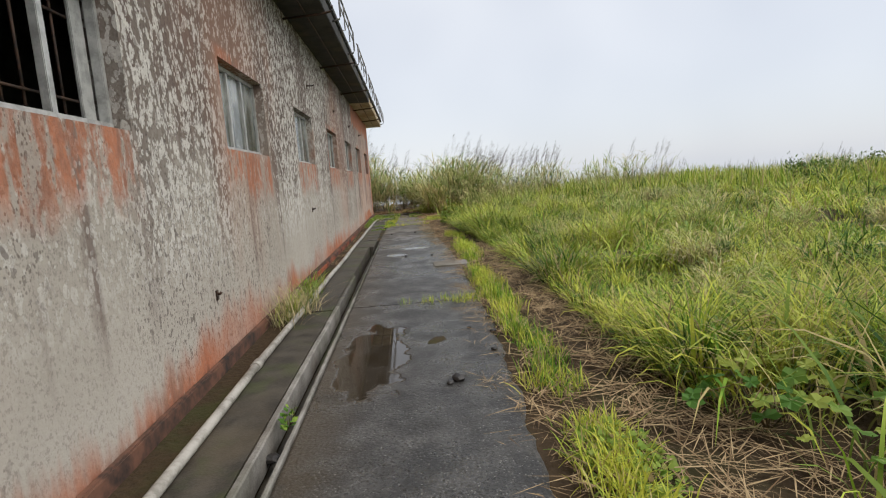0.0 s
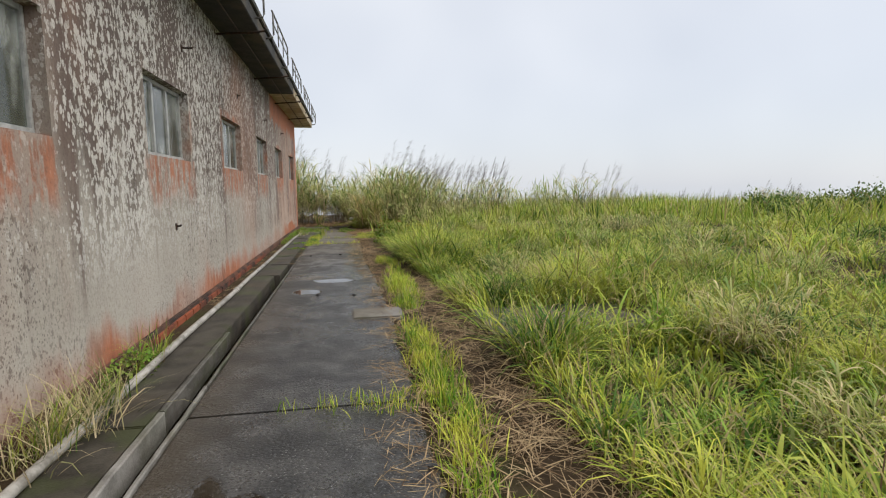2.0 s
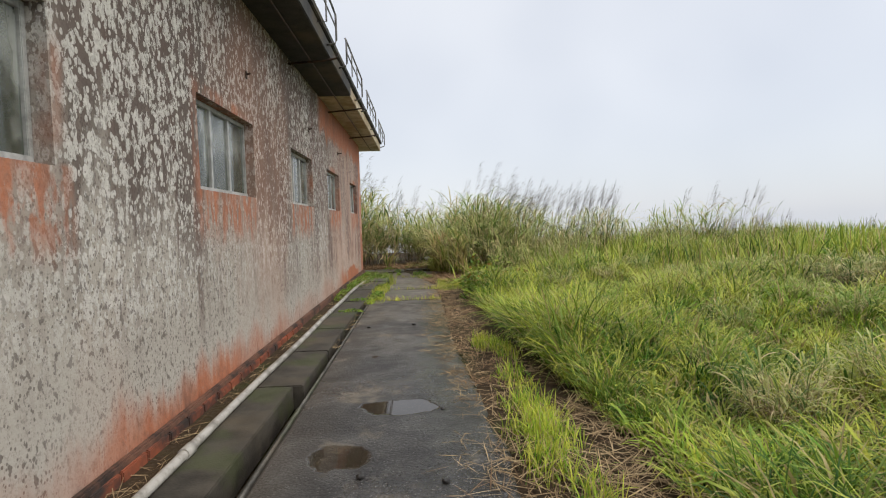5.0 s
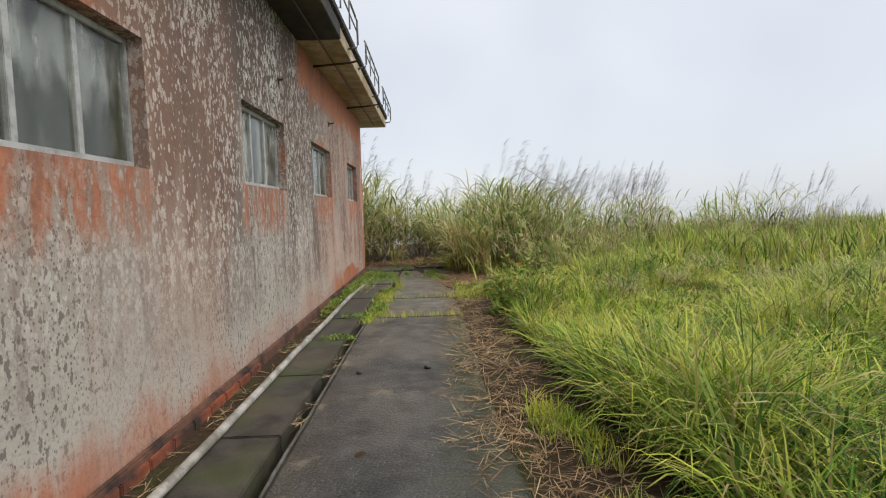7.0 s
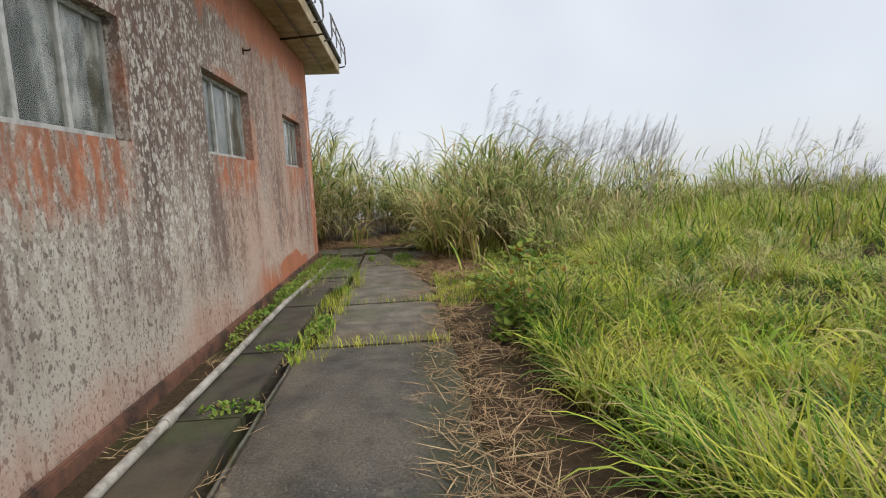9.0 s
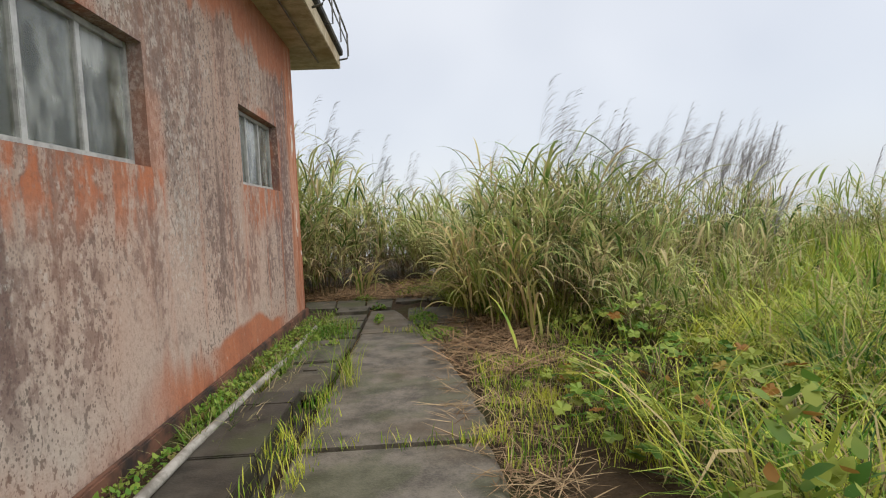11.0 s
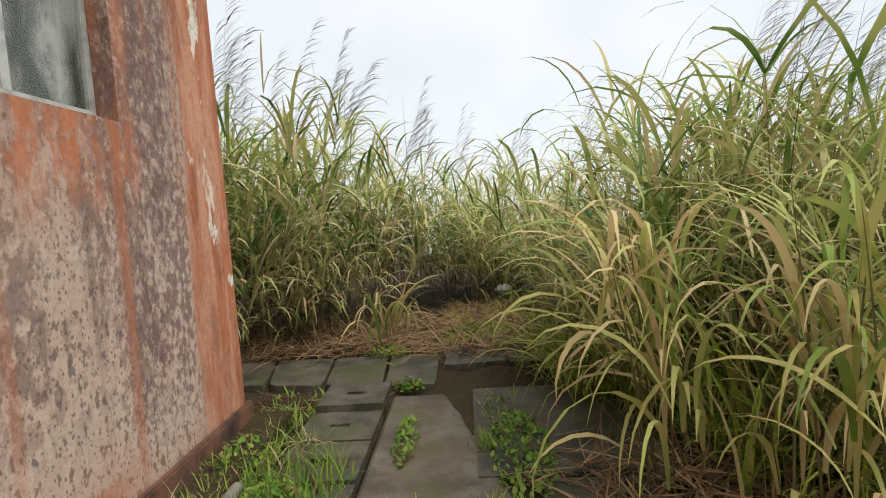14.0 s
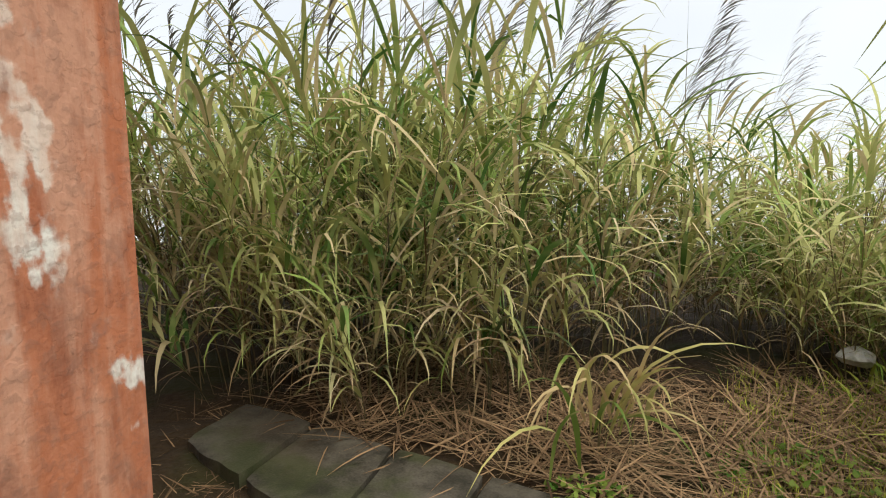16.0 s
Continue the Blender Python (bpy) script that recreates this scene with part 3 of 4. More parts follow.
def bent_rail(y0, y1):
    """A pipe rail along the roof edge, bent in at both ends."""
    rail = tagged(new("roof_rail"), "thin grey bent pipe rail fixed along the roof edge", "rail", group="rails along the eave")
    rail.location = (-1.05, y0, 4.3)
    L = y1 - y0
    bm = bmesh.new()
    tube(bm, [(-0.05, 0.02, -0.18), (0.09, 0.0, -0.15), (0.11, 0.0, -0.1), (0.11, 0.0, 0.26), (0.09, 0.03, 0.31), (0.09, 0.1, 0.32),
              (0.09, L - 0.1, 0.32), (0.09, L - 0.03, 0.31), (0.11, L, 0.26), (0.11, L, -0.1), (0.09, L, -0.15), (-0.05, L - 0.02, -0.18)], 0.016)
    part("top_rail", bm, RAIL, rail)
    bm = bmesh.new()
    tube(bm, [(0.1, 0, 0.1), (0.1, L, 0.1)], 0.011, 6)
    part("lower_rail", bm, RAIL, rail)
    for k in (0.33, 0.67):
        bm = bmesh.new()
        tube(bm, [(-0.02, L * k, -0.12), (0.1, L * k, -0.12), (0.1, L * k, 0.32)], 0.012, 6)
        part("post", bm, RAIL, rail)


for k in range(9):
    bent_rail(-4.4 + 3.4 * k - 0.2, -4.4 + 3.4 * k + 2.1)


def soffit_bracket(y):
    bm = bmesh.new()
    tube(bm, [(WALL_X, y, 3.93), (-1.15, y, 3.97), (-0.98, y, 4.0), (-0.96, y, 4.08)], 0.018)
    tagged(link("eave_bracket", bm, STEEL), "rusty steel bar under the eave", "bracket", group="bars under the eave")


for k in range(8):
    soffit_bracket(-2.2 + 3.4 * k + 0.1)
bm = bmesh.new()
tube(bm, [(-1.38, -4.4, 3.985), (-1.36, 9, 3.975), (-1.38, 24.5, 3.985)], 0.012, 6)
tagged(link("conduit", bm, STEEL), "thin dark cable running under the eave", "cable")


def window(i):
    """An aluminium sliding window of three lights set back in the wall."""
    y0, W = WINDOWS[i][0], WINDOWS[i][1] - WINDOWS[i][0]
    win = tagged(new("window_%d" % (i + 1)), "dusty three-light aluminium window" if i else "open aluminium window with iron bars", "window", kind="structure")
    win.location = (WALL_X - 0.13, y0, SILL)
    H = HEAD - SILL
    for name, d in (("window_frame", (-0.03, 0.03, 0.003, 0.04, 0.003, H - 0.003)), ("window_frame", (-0.03, 0.03, W - 0.04, W - 0.003, 0.003, H - 0.003)),
                    ("window_frame", (-0.03, 0.03, 0.04, W - 0.04, H - 0.045, H - 0.003)), ("window_sill", (-0.04, 0.05, 0.04, W - 0.04, 0.003, 0.045))):
        part(name, box_mesh(*d, bevel=0.004), ALU, win)
    cuts = [0.04, W * 0.36, W * 0.67, W - 0.04] if i else [0.04, W * 0.3, W * 0.64, W - 0.04]
    for k in (1, 2):
        part("mullion", box_mesh(-0.022, 0.026, cuts[k] - 0.025, cuts[k] + 0.025, 0.045, H - 0.045, bevel=0.004), ALU, win)
    for k in range(3):
        if i == 0 and k != 0:
            continue
        g = part("pane", box_mesh(-0.006 + 0.004 * k, 0.0 + 0.004 * k, cuts[k] + 0.004, cuts[k + 1] - 0.004, 0.045, H - 0.045), GLASS, win)
        g.visible_shadow = False
    if i == 0:
        for k in range(9):
            bm = bmesh.new()
            tube(bm, [(-0.075, 0.1 + k * 0.155, 0.01), (-0.075, 0.1 + k * 0.155, H - 0.01)], 0.008, 6)
            part("bar", bm, STEEL, win)
        for z in (0.16, 0.62):
            bm = bmesh.new()
            tube(bm, [(-0.06, 0.02, z), (-0.06, W - 0.02, z)], 0.008, 6)
            part("crossbar", bm, STEEL, win)
        part("sash", box_mesh(-0.055, -0.035, W - 0.17, W - 0.05, 0.03, H - 0.03, bevel=0.004), ALU, win, "grey sash slid aside")


for i in range(7):
    window(i)


def wall_hook(y, z, L=0.13):
    bm = bmesh.new()
    tube(bm, [(WALL_X, y, z), (WALL_X + L * 0.8, y, z), (WALL_X + L, y, z + 0.015)], 0.012, 6)
    add_box(bm, WALL_X, WALL_X + 0.012, y - 0.02, y + 0.02, z - 0.05, z + 0.03)
    tagged(link("wall_bracket", bm, STEEL), "small rusty iron peg set in the wall", "bracket", group="pegs in the wall")


for y, z, L in ((9.55, 3.22, 0.14), (8.9, 1.08, 0.06), (3.9, 3.2, 0.07), (12.9, 3.22, 0.05), (19.4, 3.2, 0.1), (4.2, 0.62, 0.04), (16.2, 3.2, 0.06)):
    wall_hook(y, z, L)


# ---- path, gutter and pipe ----
def path_slab(y0, y1, x0, x1, rag=0.06):
    """One length of the path with a broken right edge."""
    n = max(4, int((y1 - y0) / 0.11))
    bm = bmesh.new()
    rows = []
    for k in range(n + 1):
        y = y0 + (y1 - y0) * k / n
        xr = x1(y) + rag * (noise.noise((0.0, y * 2.1, 1.0)) + 0.7 * noise.noise((3.0, y * 7.0, 1.0)))
        z = float(path_z(y))
        cols = [(x0, z - 0.15), (x0, z - 0.012), (x0 + 0.02, z)] + [(x0 + 0.02 + (xr - x0 - 0.05) * q / 5, z) for q in range(1, 6)] + [(xr, z - 0.02), (xr + 0.01, z - 0.1)]
        rows.append([bm.verts.new((x, y, zz)) for x, zz in cols])
    for p, q in zip(rows, rows[1:]):
        for a in range(len(p) - 1):
            bm.faces.new((p[a], p[a + 1], q[a + 1], q[a]))
    for r in (rows[0], rows[-1]):
        low = [bm.verts.new((v.co.x, v.co.y, v.co.z - 0.12)) for v in r]
        for a in range(len(r) - 1):
            bm.faces.new((r[a], r[a + 1], low[a + 1], low[a]))
    bmesh.ops.recalc_face_normals(bm, faces=bm.faces)
    return bm


pavement = tagged(new("pavement"), "wet dark asphalt path with broken edges beside the wall", "path", kind="structure")
right = lambda y: float(np.interp(y, [-6, 0, 2, 5, 10, 14, 17, 20, 22, 24.5], [0.55, 0.45, 0.5, 0.68, 0.72, 0.55, 0.55, 0.5, 0.25, 0.0]))
for y0, y1, m in ((-6, 5.92, ASPHALT), (5.95, 17.18, ASPHALT), (17.24, 18.95, OLD), (19.02, 22.7, OLD)):
    part("slab", path_slab(y0, y1, -0.83 if y1 < 17.2 else -0.72, right), m, pavement)
part("slab", path_slab(22.73, 24.42, -0.74, lambda y: 0.12 - 0.26 * (y - 22.73), 0.02), OLD, pavement)
# the gutter: bed, pale kerb lip, cover slabs
part("gutter_bed", box_mesh(-0.99, -0.83, -6, 20.5, -0.3, -0.17), COVER, pavement)
def kerb(x0, x1, y0, y1, top, mat, label):
    """A worn concrete lip with a chipped, wavering edge."""
    bm = bmesh.new()
    rows = []
    for k in range(int((y1 - y0) / 0.09) + 1):
        y = y0 + (y1 - y0) * k / int((y1 - y0) / 0.09)
        w = 0.008 * noise.noise((x0, y * 1.3, 0)) + 0.006 * noise.noise((x0, y * 9, 2))
        c = 0.018 * max(0.0, noise.noise((5.0, y * 3.1, x0)) - 0.1)
        rows.append([bm.verts.new(p) for p in ((x0 + w, y, -0.13), (x0 + w, y, top - 0.008 - c), (x0 + w + 0.008, y, top - c), (x1 + w - 0.008, y, top - c), (x1 + w, y, top - 0.008 - c), (x1 + w, y, -0.13))])
    for p, q in zip(rows, rows[1:]):
        for a in range(5):
            bm.faces.new((p[a], p[a + 1], q[a + 1], q[a]))
    bm.faces.new(rows[0])
    bm.faces.new(rows[-1][::-1])
    bmesh.ops.recalc_face_normals(bm, faces=bm.faces)
    part("kerb", bm, mat, pavement, label)


kerb(-0.865, -0.836, -6, 6.5, 0.012, PALE, "pale worn kerb lip")
kerb(-0.86, -0.838, 6.52, 17.2, 0.006, WORN, "dark worn kerb lip")
kerb(-1.02, -0.975, -6, 6.0, 0.035, PALE, "pale worn kerb lip")
kerb(-1.02, -0.98, 6.02, 8.0, 0.033, WORN, "dark worn kerb lip")
part("earth_strip", box_mesh(-1.66, -1.40, -6, 24.0, -0.3, -0.01), SOIL, pavement)
y = -6.0
while y < 19.8:
    L = 5.9 if y < 10 else (1.35 if y < 17 else 0.9)
    part("cover_slab", box_mesh(-1.40, -0.935 if y > 8 else -1.022, y, min(y + L - 0.015, 20.1), -0.2, 0.03 + random.uniform(-0.006, 0.006), bevel=0.008), COVER, pavement)
    y += L


def slotted_slab(x0, x1, y0, y1, z, slot):
    """A small cover slab, with a lifting slot where one shows."""
    bm = bmesh.new()
    if slot:
        ym, xm = (y0 + y1) / 2, (x0 + x1) / 2
        add_box(bm, x0, x1, y0, ym - 0.025, z - 0.07, z)
        add_box(bm, x0, x1, ym + 0.025, y1, z - 0.07, z)
        add_box(bm, x0, xm - 0.07, ym - 0.025, ym + 0.025, z - 0.07, z)
        add_box(bm, xm + 0.07, x1, ym - 0.025, ym + 0.025, z - 0.07, z)
        add_box(bm, xm - 0.07, xm + 0.07, ym - 0.025, ym + 0.025, z - 0.07, z - 0.05)
    else:
        add_box(bm, x0, x1, y0, y1, z - 0.07, z, 0.008)
    return bm


for k in range(9):
    y = 20.15 + 0.5 * k
    for x0, x1, sl in ((-1.28, -0.78, k % 2 == 1),):
        ob = part("cover_slab", slotted_slab(x0 + random.uniform(-.02, .02), x1, y, y + 0.485, float(path_z(y)) - 0.005, sl or k > 4), MOSSY, pavement)
        ob.rotation_euler = (random.uniform(-0.004, 0.004), random.uniform(-0.006, 0.006), 0)
# the skewed row of slabs across the end, and the mossy ones beside it
row = tagged(new("slab_row"), "row of heavy damp concrete cover slabs across the path's end", "slabs", kind="structure")
def skew_slab(back, front, z, thick=0.12):
    """A worn slab between two joints, with chipped corners; back and front are (x0, x1, y0, y1)."""
    bm = bmesh.new()
    (a0, a1, ay0, ay1), (b0, b1, by0, by1) = front, back
    ring = []
    for (x0, y0), (x1, y1) in (((a0, ay0), (a1, ay1)), ((a1, ay1), (b1, by1)), ((b1, by1), (b0, by0)), ((b0, by0), (a0, ay0))):
        for q in range(6):
            t = q / 6
            x, y = x0 + (x1 - x0) * t, y0 + (y1 - y0) * t
            chip = 0.035 * max(0.0, noise.noise((x * 5, y * 5, 3.0))) + (0.02 if q == 0 else 0)
            cx, cy = (a0 + a1 + b0 + b1) / 4, (ay0 + ay1 + by0 + by1) / 4
            d = Vector((cx - x, cy - y)).normalized() * chip
            ring.append((x + d.x, y + d.y))
    tilt = random.uniform(-0.012, 0.012)
    top = [bm.verts.new((x, y, z + tilt * (x - a0) * 2)) for x, y in ring]
    low = [bm.verts.new((x, y, z - thick)) for x, y in ring]
    n = len(ring)
    bm.faces.new(top)
    for k in range(n):
        bm.faces.new((top[k], low[k], low[(k + 1) % n], top[(k + 1) % n]))
    bmesh.ops.recalc_face_normals(bm, faces=bm.faces)
    return bm


fx, bx = [-3.2, -2.56, -1.89, -1.37, -0.85, -0.40], [-3.35, -2.68, -2.05, -1.46, -0.92, -0.42]
front_y = lambda x: 24.62 + 0.14 * max(0.0, -0.85 - x)
for k in range(5):
    g = 0.014
    part("slab", skew_slab((bx[k] + g, bx[k + 1] - g, 25.54, 25.53), (fx[k] + g, fx[k + 1] - g, front_y(fx[k]), front_y(fx[k + 1])), -0.07 + random.uniform(-0.012, 0.012)), MOSSY, row)
for x0, x1 in ((-0.37, 0.2), (0.23, 0.85)):
    part("slab", skew_slab((x0, x1, 25.62, 25.7), (x0, x1, 25.1, 25.16), -0.075), MOSSY, row)
part("slab", box_mesh(-0.12, 0.95, 23.1, 24.5, -0.25, -0.092, bevel=0.01), MOSSY, row)
part("slab", box_mesh(0.2, 0.8, 21.6, 23.05, -0.25, -0.085, bevel=0.01), MOSSY, row)

bm = bmesh.new()
add_box(bm, 0.26, 0.86, 8.36, 8.86, -0.1, 0.022, 0.02)
tagged(link("stone_slab", bm, PALE), "pale broken concrete slab at the path's edge", "slab")
bm = bmesh.new()
add_box(bm, 1.6, 3.9, 7.2, 8.45, -0.25, 0.05, 0.03)
tagged(link("pit_cover", bm, MOSSY), "low damp concrete slab sunk in the grass", "slab")

drain = tagged(new("drain_pipe"), "grimy white plastic pipe lying along the wall's foot", "pipe")
pts = [(-1.36 + 0.008 * math.sin(q * 1.7), -6 + q * 1.0, 0.064 + float(path_z(-6 + q))) for q in range(0, 30)]
bm = bmesh.new()
tube(bm, pts, 0.032, 10)
part("pipe_run", bm, PIPE, drain)
for yy in (-2.1, 3.96, 10.25, 15.7, 21.4):
    bm = bmesh.new()
    xx = -1.36 + 0.008 * math.sin((yy + 6) * 1.7)
    tube(bm, [(xx, yy - 0.06, 0.064 + float(path_z(yy))), (xx, yy + 0.06, 0.064 + float(path_z(yy)))], 0.041, 10)
    part("coupling", bm, PIPE, drain)


def lump(name, x, y, z, r, mat, label, cat, group="", squash=0.55):
    bm = bmesh.new()
    bmesh.ops.create_icosphere(bm, subdivisions=2, radius=r)
    for v in bm.verts:
        v.co *= 1 + 0.35 * noise.noise(v.co * (1.6 / r) + Vector((x, y, 0)))
        v.co.z *= squash
    ob = link(name, bm, mat)
    ob.location = (x, y, z + r * squash * 0.7)
    tagged(ob, label, cat, group)


for x, y, r in ((0.2, 3.42, 0.05), (0.13, 3.36, 0.025), (0.42, 4.7, 0.022), (-0.95, 2.7, 0.05), (-0.2, 9.9, 0.03), (0.3, 9.8, 0.025), (0.33, 11.0, 0.02), (0.55, 4.0, 0.03), (0.62, 4.5, 0.035), (0.65, 5.0, 0.03), (-0.6, 14.5, 0.03), (0.05, 14.6, 0.035)):
    lump("stone", x, y, 0.0 if x > -0.9 else -0.1, r, STONE, "small dark wet stone lying on the path", "stone", "stones on the path")
lump("crumpled_paper", 0.42, 28.2, 0.06, 0.13, PAPER, "crumpled white scrap lying in the grass", "litter")


# ---- growth ----
def on_ground(p, lift=-0.01):
    return np.column_stack([p, ground_z(p[:, 0], p[:, 1]) + lift])


def uni(a, b, n):
    return rng.uniform(a, b, n)


def clear(p):
    """Keeps growth off the pit cover, the path and the building."""
    pit = (p[:, 0] > 1.7) & (p[:, 0] < 3.4) & (p[:, 1] > 7.0) & (p[:, 1] < 8.35) & (rng.uniform(0, 1, len(p)) < 0.96)
    house = (p[:, 0] < -1.0) & (p[:, 1] < 25.6)
    thin = rng.uniform(0, 1, len(p)) < 0.9
    vines = ((p[:, 0] < 2.7) & (p[:, 1] > 17.9) & (p[:, 1] < 22.6)) | ((p[:, 0] < 2.45) & (p[:, 1] > 1.3) & (p[:, 1] < 2.75))
    return ~(pit | house | (vines & thin))


def patchy(p, s, seed):
    """Smooth lumps in 0..1 over the plan."""
    x, y = p[:, 0] * s, p[:, 1] * s
    return 0.5 + 0.25 * (np.sin(x * 1.3 + seed) * np.cos(y * 1.1 - seed) + np.sin(x * 0.6 - y * 0.9 + 2 * seed))


def meadow(name, n, per, x_far, y0, y1, h, w, mat, label, power=1.6, spread=0.06, curl=(0.9, 2.8), lean=(0.0, 0.5), radial=0.9):
    """Tussocks: blades that rise from one foot and fall outwards, so that gaps stay dark between them."""
    def area(k):
        y = uni(y0, y1, k)
        e = grass_edge(y)
        return np.column_stack([e + (x_far - e) * rng.uniform(0, 1, k) ** power, y])
    c = area(n)
    tid = np.repeat(np.arange(n), per)
    off = rng.normal(0, 1, (n * per, 2)) * (spread * rng.uniform(0.6, 1.5, n)[tid])[:, None]
    p = c[tid] + off
    out = np.arctan2(off[:, 1], off[:, 0]) + rng.normal(0, radial, len(p))
    keep = clear(p) & (p[:, 0] > grass_edge(p[:, 1]) - 0.12)
    p, tid, out, off = p[keep], tid[keep], out[keep], off[keep]
    k = len(p)
    size = rng.uniform(0.45, 1.1, n)[tid] * (0.35 + 1.15 * patchy(p, 1.2, 1.0)) * np.interp(p[:, 0] - grass_edge(p[:, 1]), [0, 0.6], [1.0, 0.85])
    far_out = np.clip(np.hypot(off[:, 0], off[:, 1]) / (spread * 2), 0, 1)
    ob = blades_mesh(name, on_ground(p), uni(h[0], h[1], k) * size, uni(w[0], w[1], k), out, uni(lean[0], lean[1], k) + 0.35 * far_out, uni(curl[0], curl[1], k), mat)
    tagged(ob, label, "grass", kind="stuff")


meadow("meadow_grass", 950, 56, 6.5, -1.5, 25, (0.55, 1.0), (0.007, 0.015), GRASS, "tall green meadow grass in tussocks beside the path", 1.3, 0.11)
meadow("bright_grass", 620, 44, 6.0, -1.5, 21, (0.5, 0.9), (0.007, 0.015), LUSH, "bright yellow-green young grass in tussocks beside the path", 1.4, 0.1)
meadow("deep_green_grass", 420, 52, 7.0, 1, 24, (0.5, 0.9), (0.008, 0.016), DEEP, "deep green tussocks of grass in the meadow", 1.2, 0.12)
meadow("dry_grass", 130, 34, 6.0, -1.0, 25, (0.45, 0.9), (0.006, 0.012), DEAD, "dry straw-coloured tussocks among the green grass", 1.4, 0.1, (0.6, 2.2))
meadow("edge_grass", 95, 50, 3.4, 13.0, 19.5, (0.55, 0.95), (0.008, 0.017), LUSH, "tall yellow-green grass crowding the path", 1.5, 0.12, (0.6, 2.2))
meadow("shaded_edge_grass", 150, 40, 1.9, 10.5, 19.5, (0.35, 0.7), (0.010, 0.02), DEEP, "dark green grass along the foot of the taller growth", 1.0, 0.08, (0.8, 2.4))
meadow("back_grass", 1900, 26, 17, -4, 32, (0.5, 1.0), (0.018, 0.032), GRASS, "green meadow grass covering the rise", 0.9, 0.17)
meadow("back_bright_grass", 420, 24, 14, 0, 28, (0.5, 0.9), (0.016, 0.03), LUSH, "bright tussocks scattered over the rise", 0.9, 0.16)
meadow("back_deep_grass", 420, 24, 16, 0, 30, (0.55, 1.0), (0.018, 0.03), DEEP, "deep green tussocks scattered over the rise", 0.9, 0.16)
# low layer whose dark colour stands for shade between the blades
meadow("matted_grass", 1100, 13, 6.0, -1.5, 24, (0.25, 0.5), (0.010, 0.02), UNDER_SHADE, "bent and matted grass, coloured dark for the shade under the tussocks", 1.4, 0.1, (1.4, 2.8))
meadow("dry_stalks", 500, 3, 9.0, -1.0, 26, (0.8, 1.25), (0.004, 0.007), DEAD, "thin dry stalks standing above the grass", 1.1, 0.05, (0.1, 0.7))


def far_area(k):
    a, r = uni(-0.6, 2.6, k), uni(13, 40, k)
    return np.column_stack([2 + r * np.cos(a), 8 + r * np.sin(a)])


p, tid = tufts(3600, 10, far_area, 0.2)
p = p[clear(p) & (p[:, 0] > 1.0)]
k = len(p)
tagged(blades_mesh("far_grass", on_ground(p), uni(0.6, 1.15, k), uni(0.025, 0.045, k), uni(0, math.tau, k), uni(0, 0.4, k), uni(0.3, 1.6, k), GRASS),
       "far grass on the brow of the hill", "grass", kind="stuff")


def scatter(name, boxes, per_m2, h, w, mat, label, lean=(0.0, 0.5), curl=(0.3, 1.5), cat="grass", lift=0.0, z=None):
    """Blades strewn over rectangles x0, x1, y0, y1."""
    ps = []
    for x0, x1, y0, y1 in boxes:
        m = max(3, int((x1 - x0) * (y1 - y0) * per_m2 / 8))
        c = np.column_stack([uni(x0, x1, m), uni(y0, y1, m)])
        c = np.repeat(c, 8, 0) + rng.normal(0, 0.045, (m * 8, 2))
        ps.append(c)
    p = np.concatenate(ps)
    n = len(p)
    b = on_ground(p, lift)
    if z is not None:
        b[:, 2] = path_z(p[:, 1]) + z
    tagged(blades_mesh(name, b, uni(*h, n), uni(*w, n), uni(0, math.tau, n), uni(*lean, n), uni(*curl, n), mat), label, cat, kind="stuff")


# the verge grows in uneven patches
verge = []
for k in range(46):
    y = random.uniform(0.3, 14.5)
    x = float(np.interp(y, [0, 4, 9, 14.5], [0.82, 0.86, 0.98, 1.0])) + random.uniform(-0.1, 0.12)
    verge.append((x - random.uniform(0.04, 0.13), x + random.uniform(0.04, 0.13), y - random.uniform(0.1, 0.35), y + random.uniform(0.1, 0.35)))
verge += [(0.74, 0.98, 0.6, 2.6), (0.78, 1.0, 3.0, 4.6), (0.8, 1.0, 6.2, 7.6)]
scatter("verge_grass", verge, 1700, (0.06, 0.22), (0.005, 0.011), LUSH, "patches of short bright green verge grass along the path", (0.0, 0.8))
scatter("verge_weeds", verge[::2], 700, (0.03, 0.08), (0.012, 0.026), WEED, "small leafy weeds among the verge grass", (0.4, 1.2), (0.0, 0.8))
scatter("seam_grass", [(-0.35, 0.6, 5.88, 5.97), (0.2, 0.75, 5.75, 6.1), (-0.6, 0.55, 17.15, 17.28), (-0.55, 0.6, 18.93, 19.05), (-0.9, -0.6, 16.8, 20.2), (-0.45, 0.0, 22.68, 22.76), (-1.6, -1.35, 19.5, 23.6), (-0.4, 0.8, 25.8, 28.0), (0.6, 1.5, 18.5, 21)], 1000, (0.05, 0.15), (0.004, 0.009), LUSH, "small grass growing out of the path's cracks", z=-0.01)
scatter("wall_foot_grass", [(-1.52, -1.32, 5.4, 6.3), (-1.55, -1.4, 7.0, 7.5), (-0.72, -0.5, 20.3, 20.9)], 900, (0.2, 0.5), (0.004, 0.009), GRASS, "tufts of grass at the foot of the wall", curl=(0.5, 1.9), z=-0.02)
scatter("track_straw", [(0.95, 1.95, -1, 11), (1.15, 1.75, 0, 13), (0.6, 0.95, 0, 12), (0.35, 1.0, 12, 19), (0.3, 1.9, 19, 23.5), (-2.8, 1.0, 25.6, 27.4)], 330, (0.1, 0.34), (0.004, 0.009), DEAD, "flattened dead straw and leaves strewn on the ground", (1.3, 1.55), (-0.1, 0.25), "straw", 0.03)
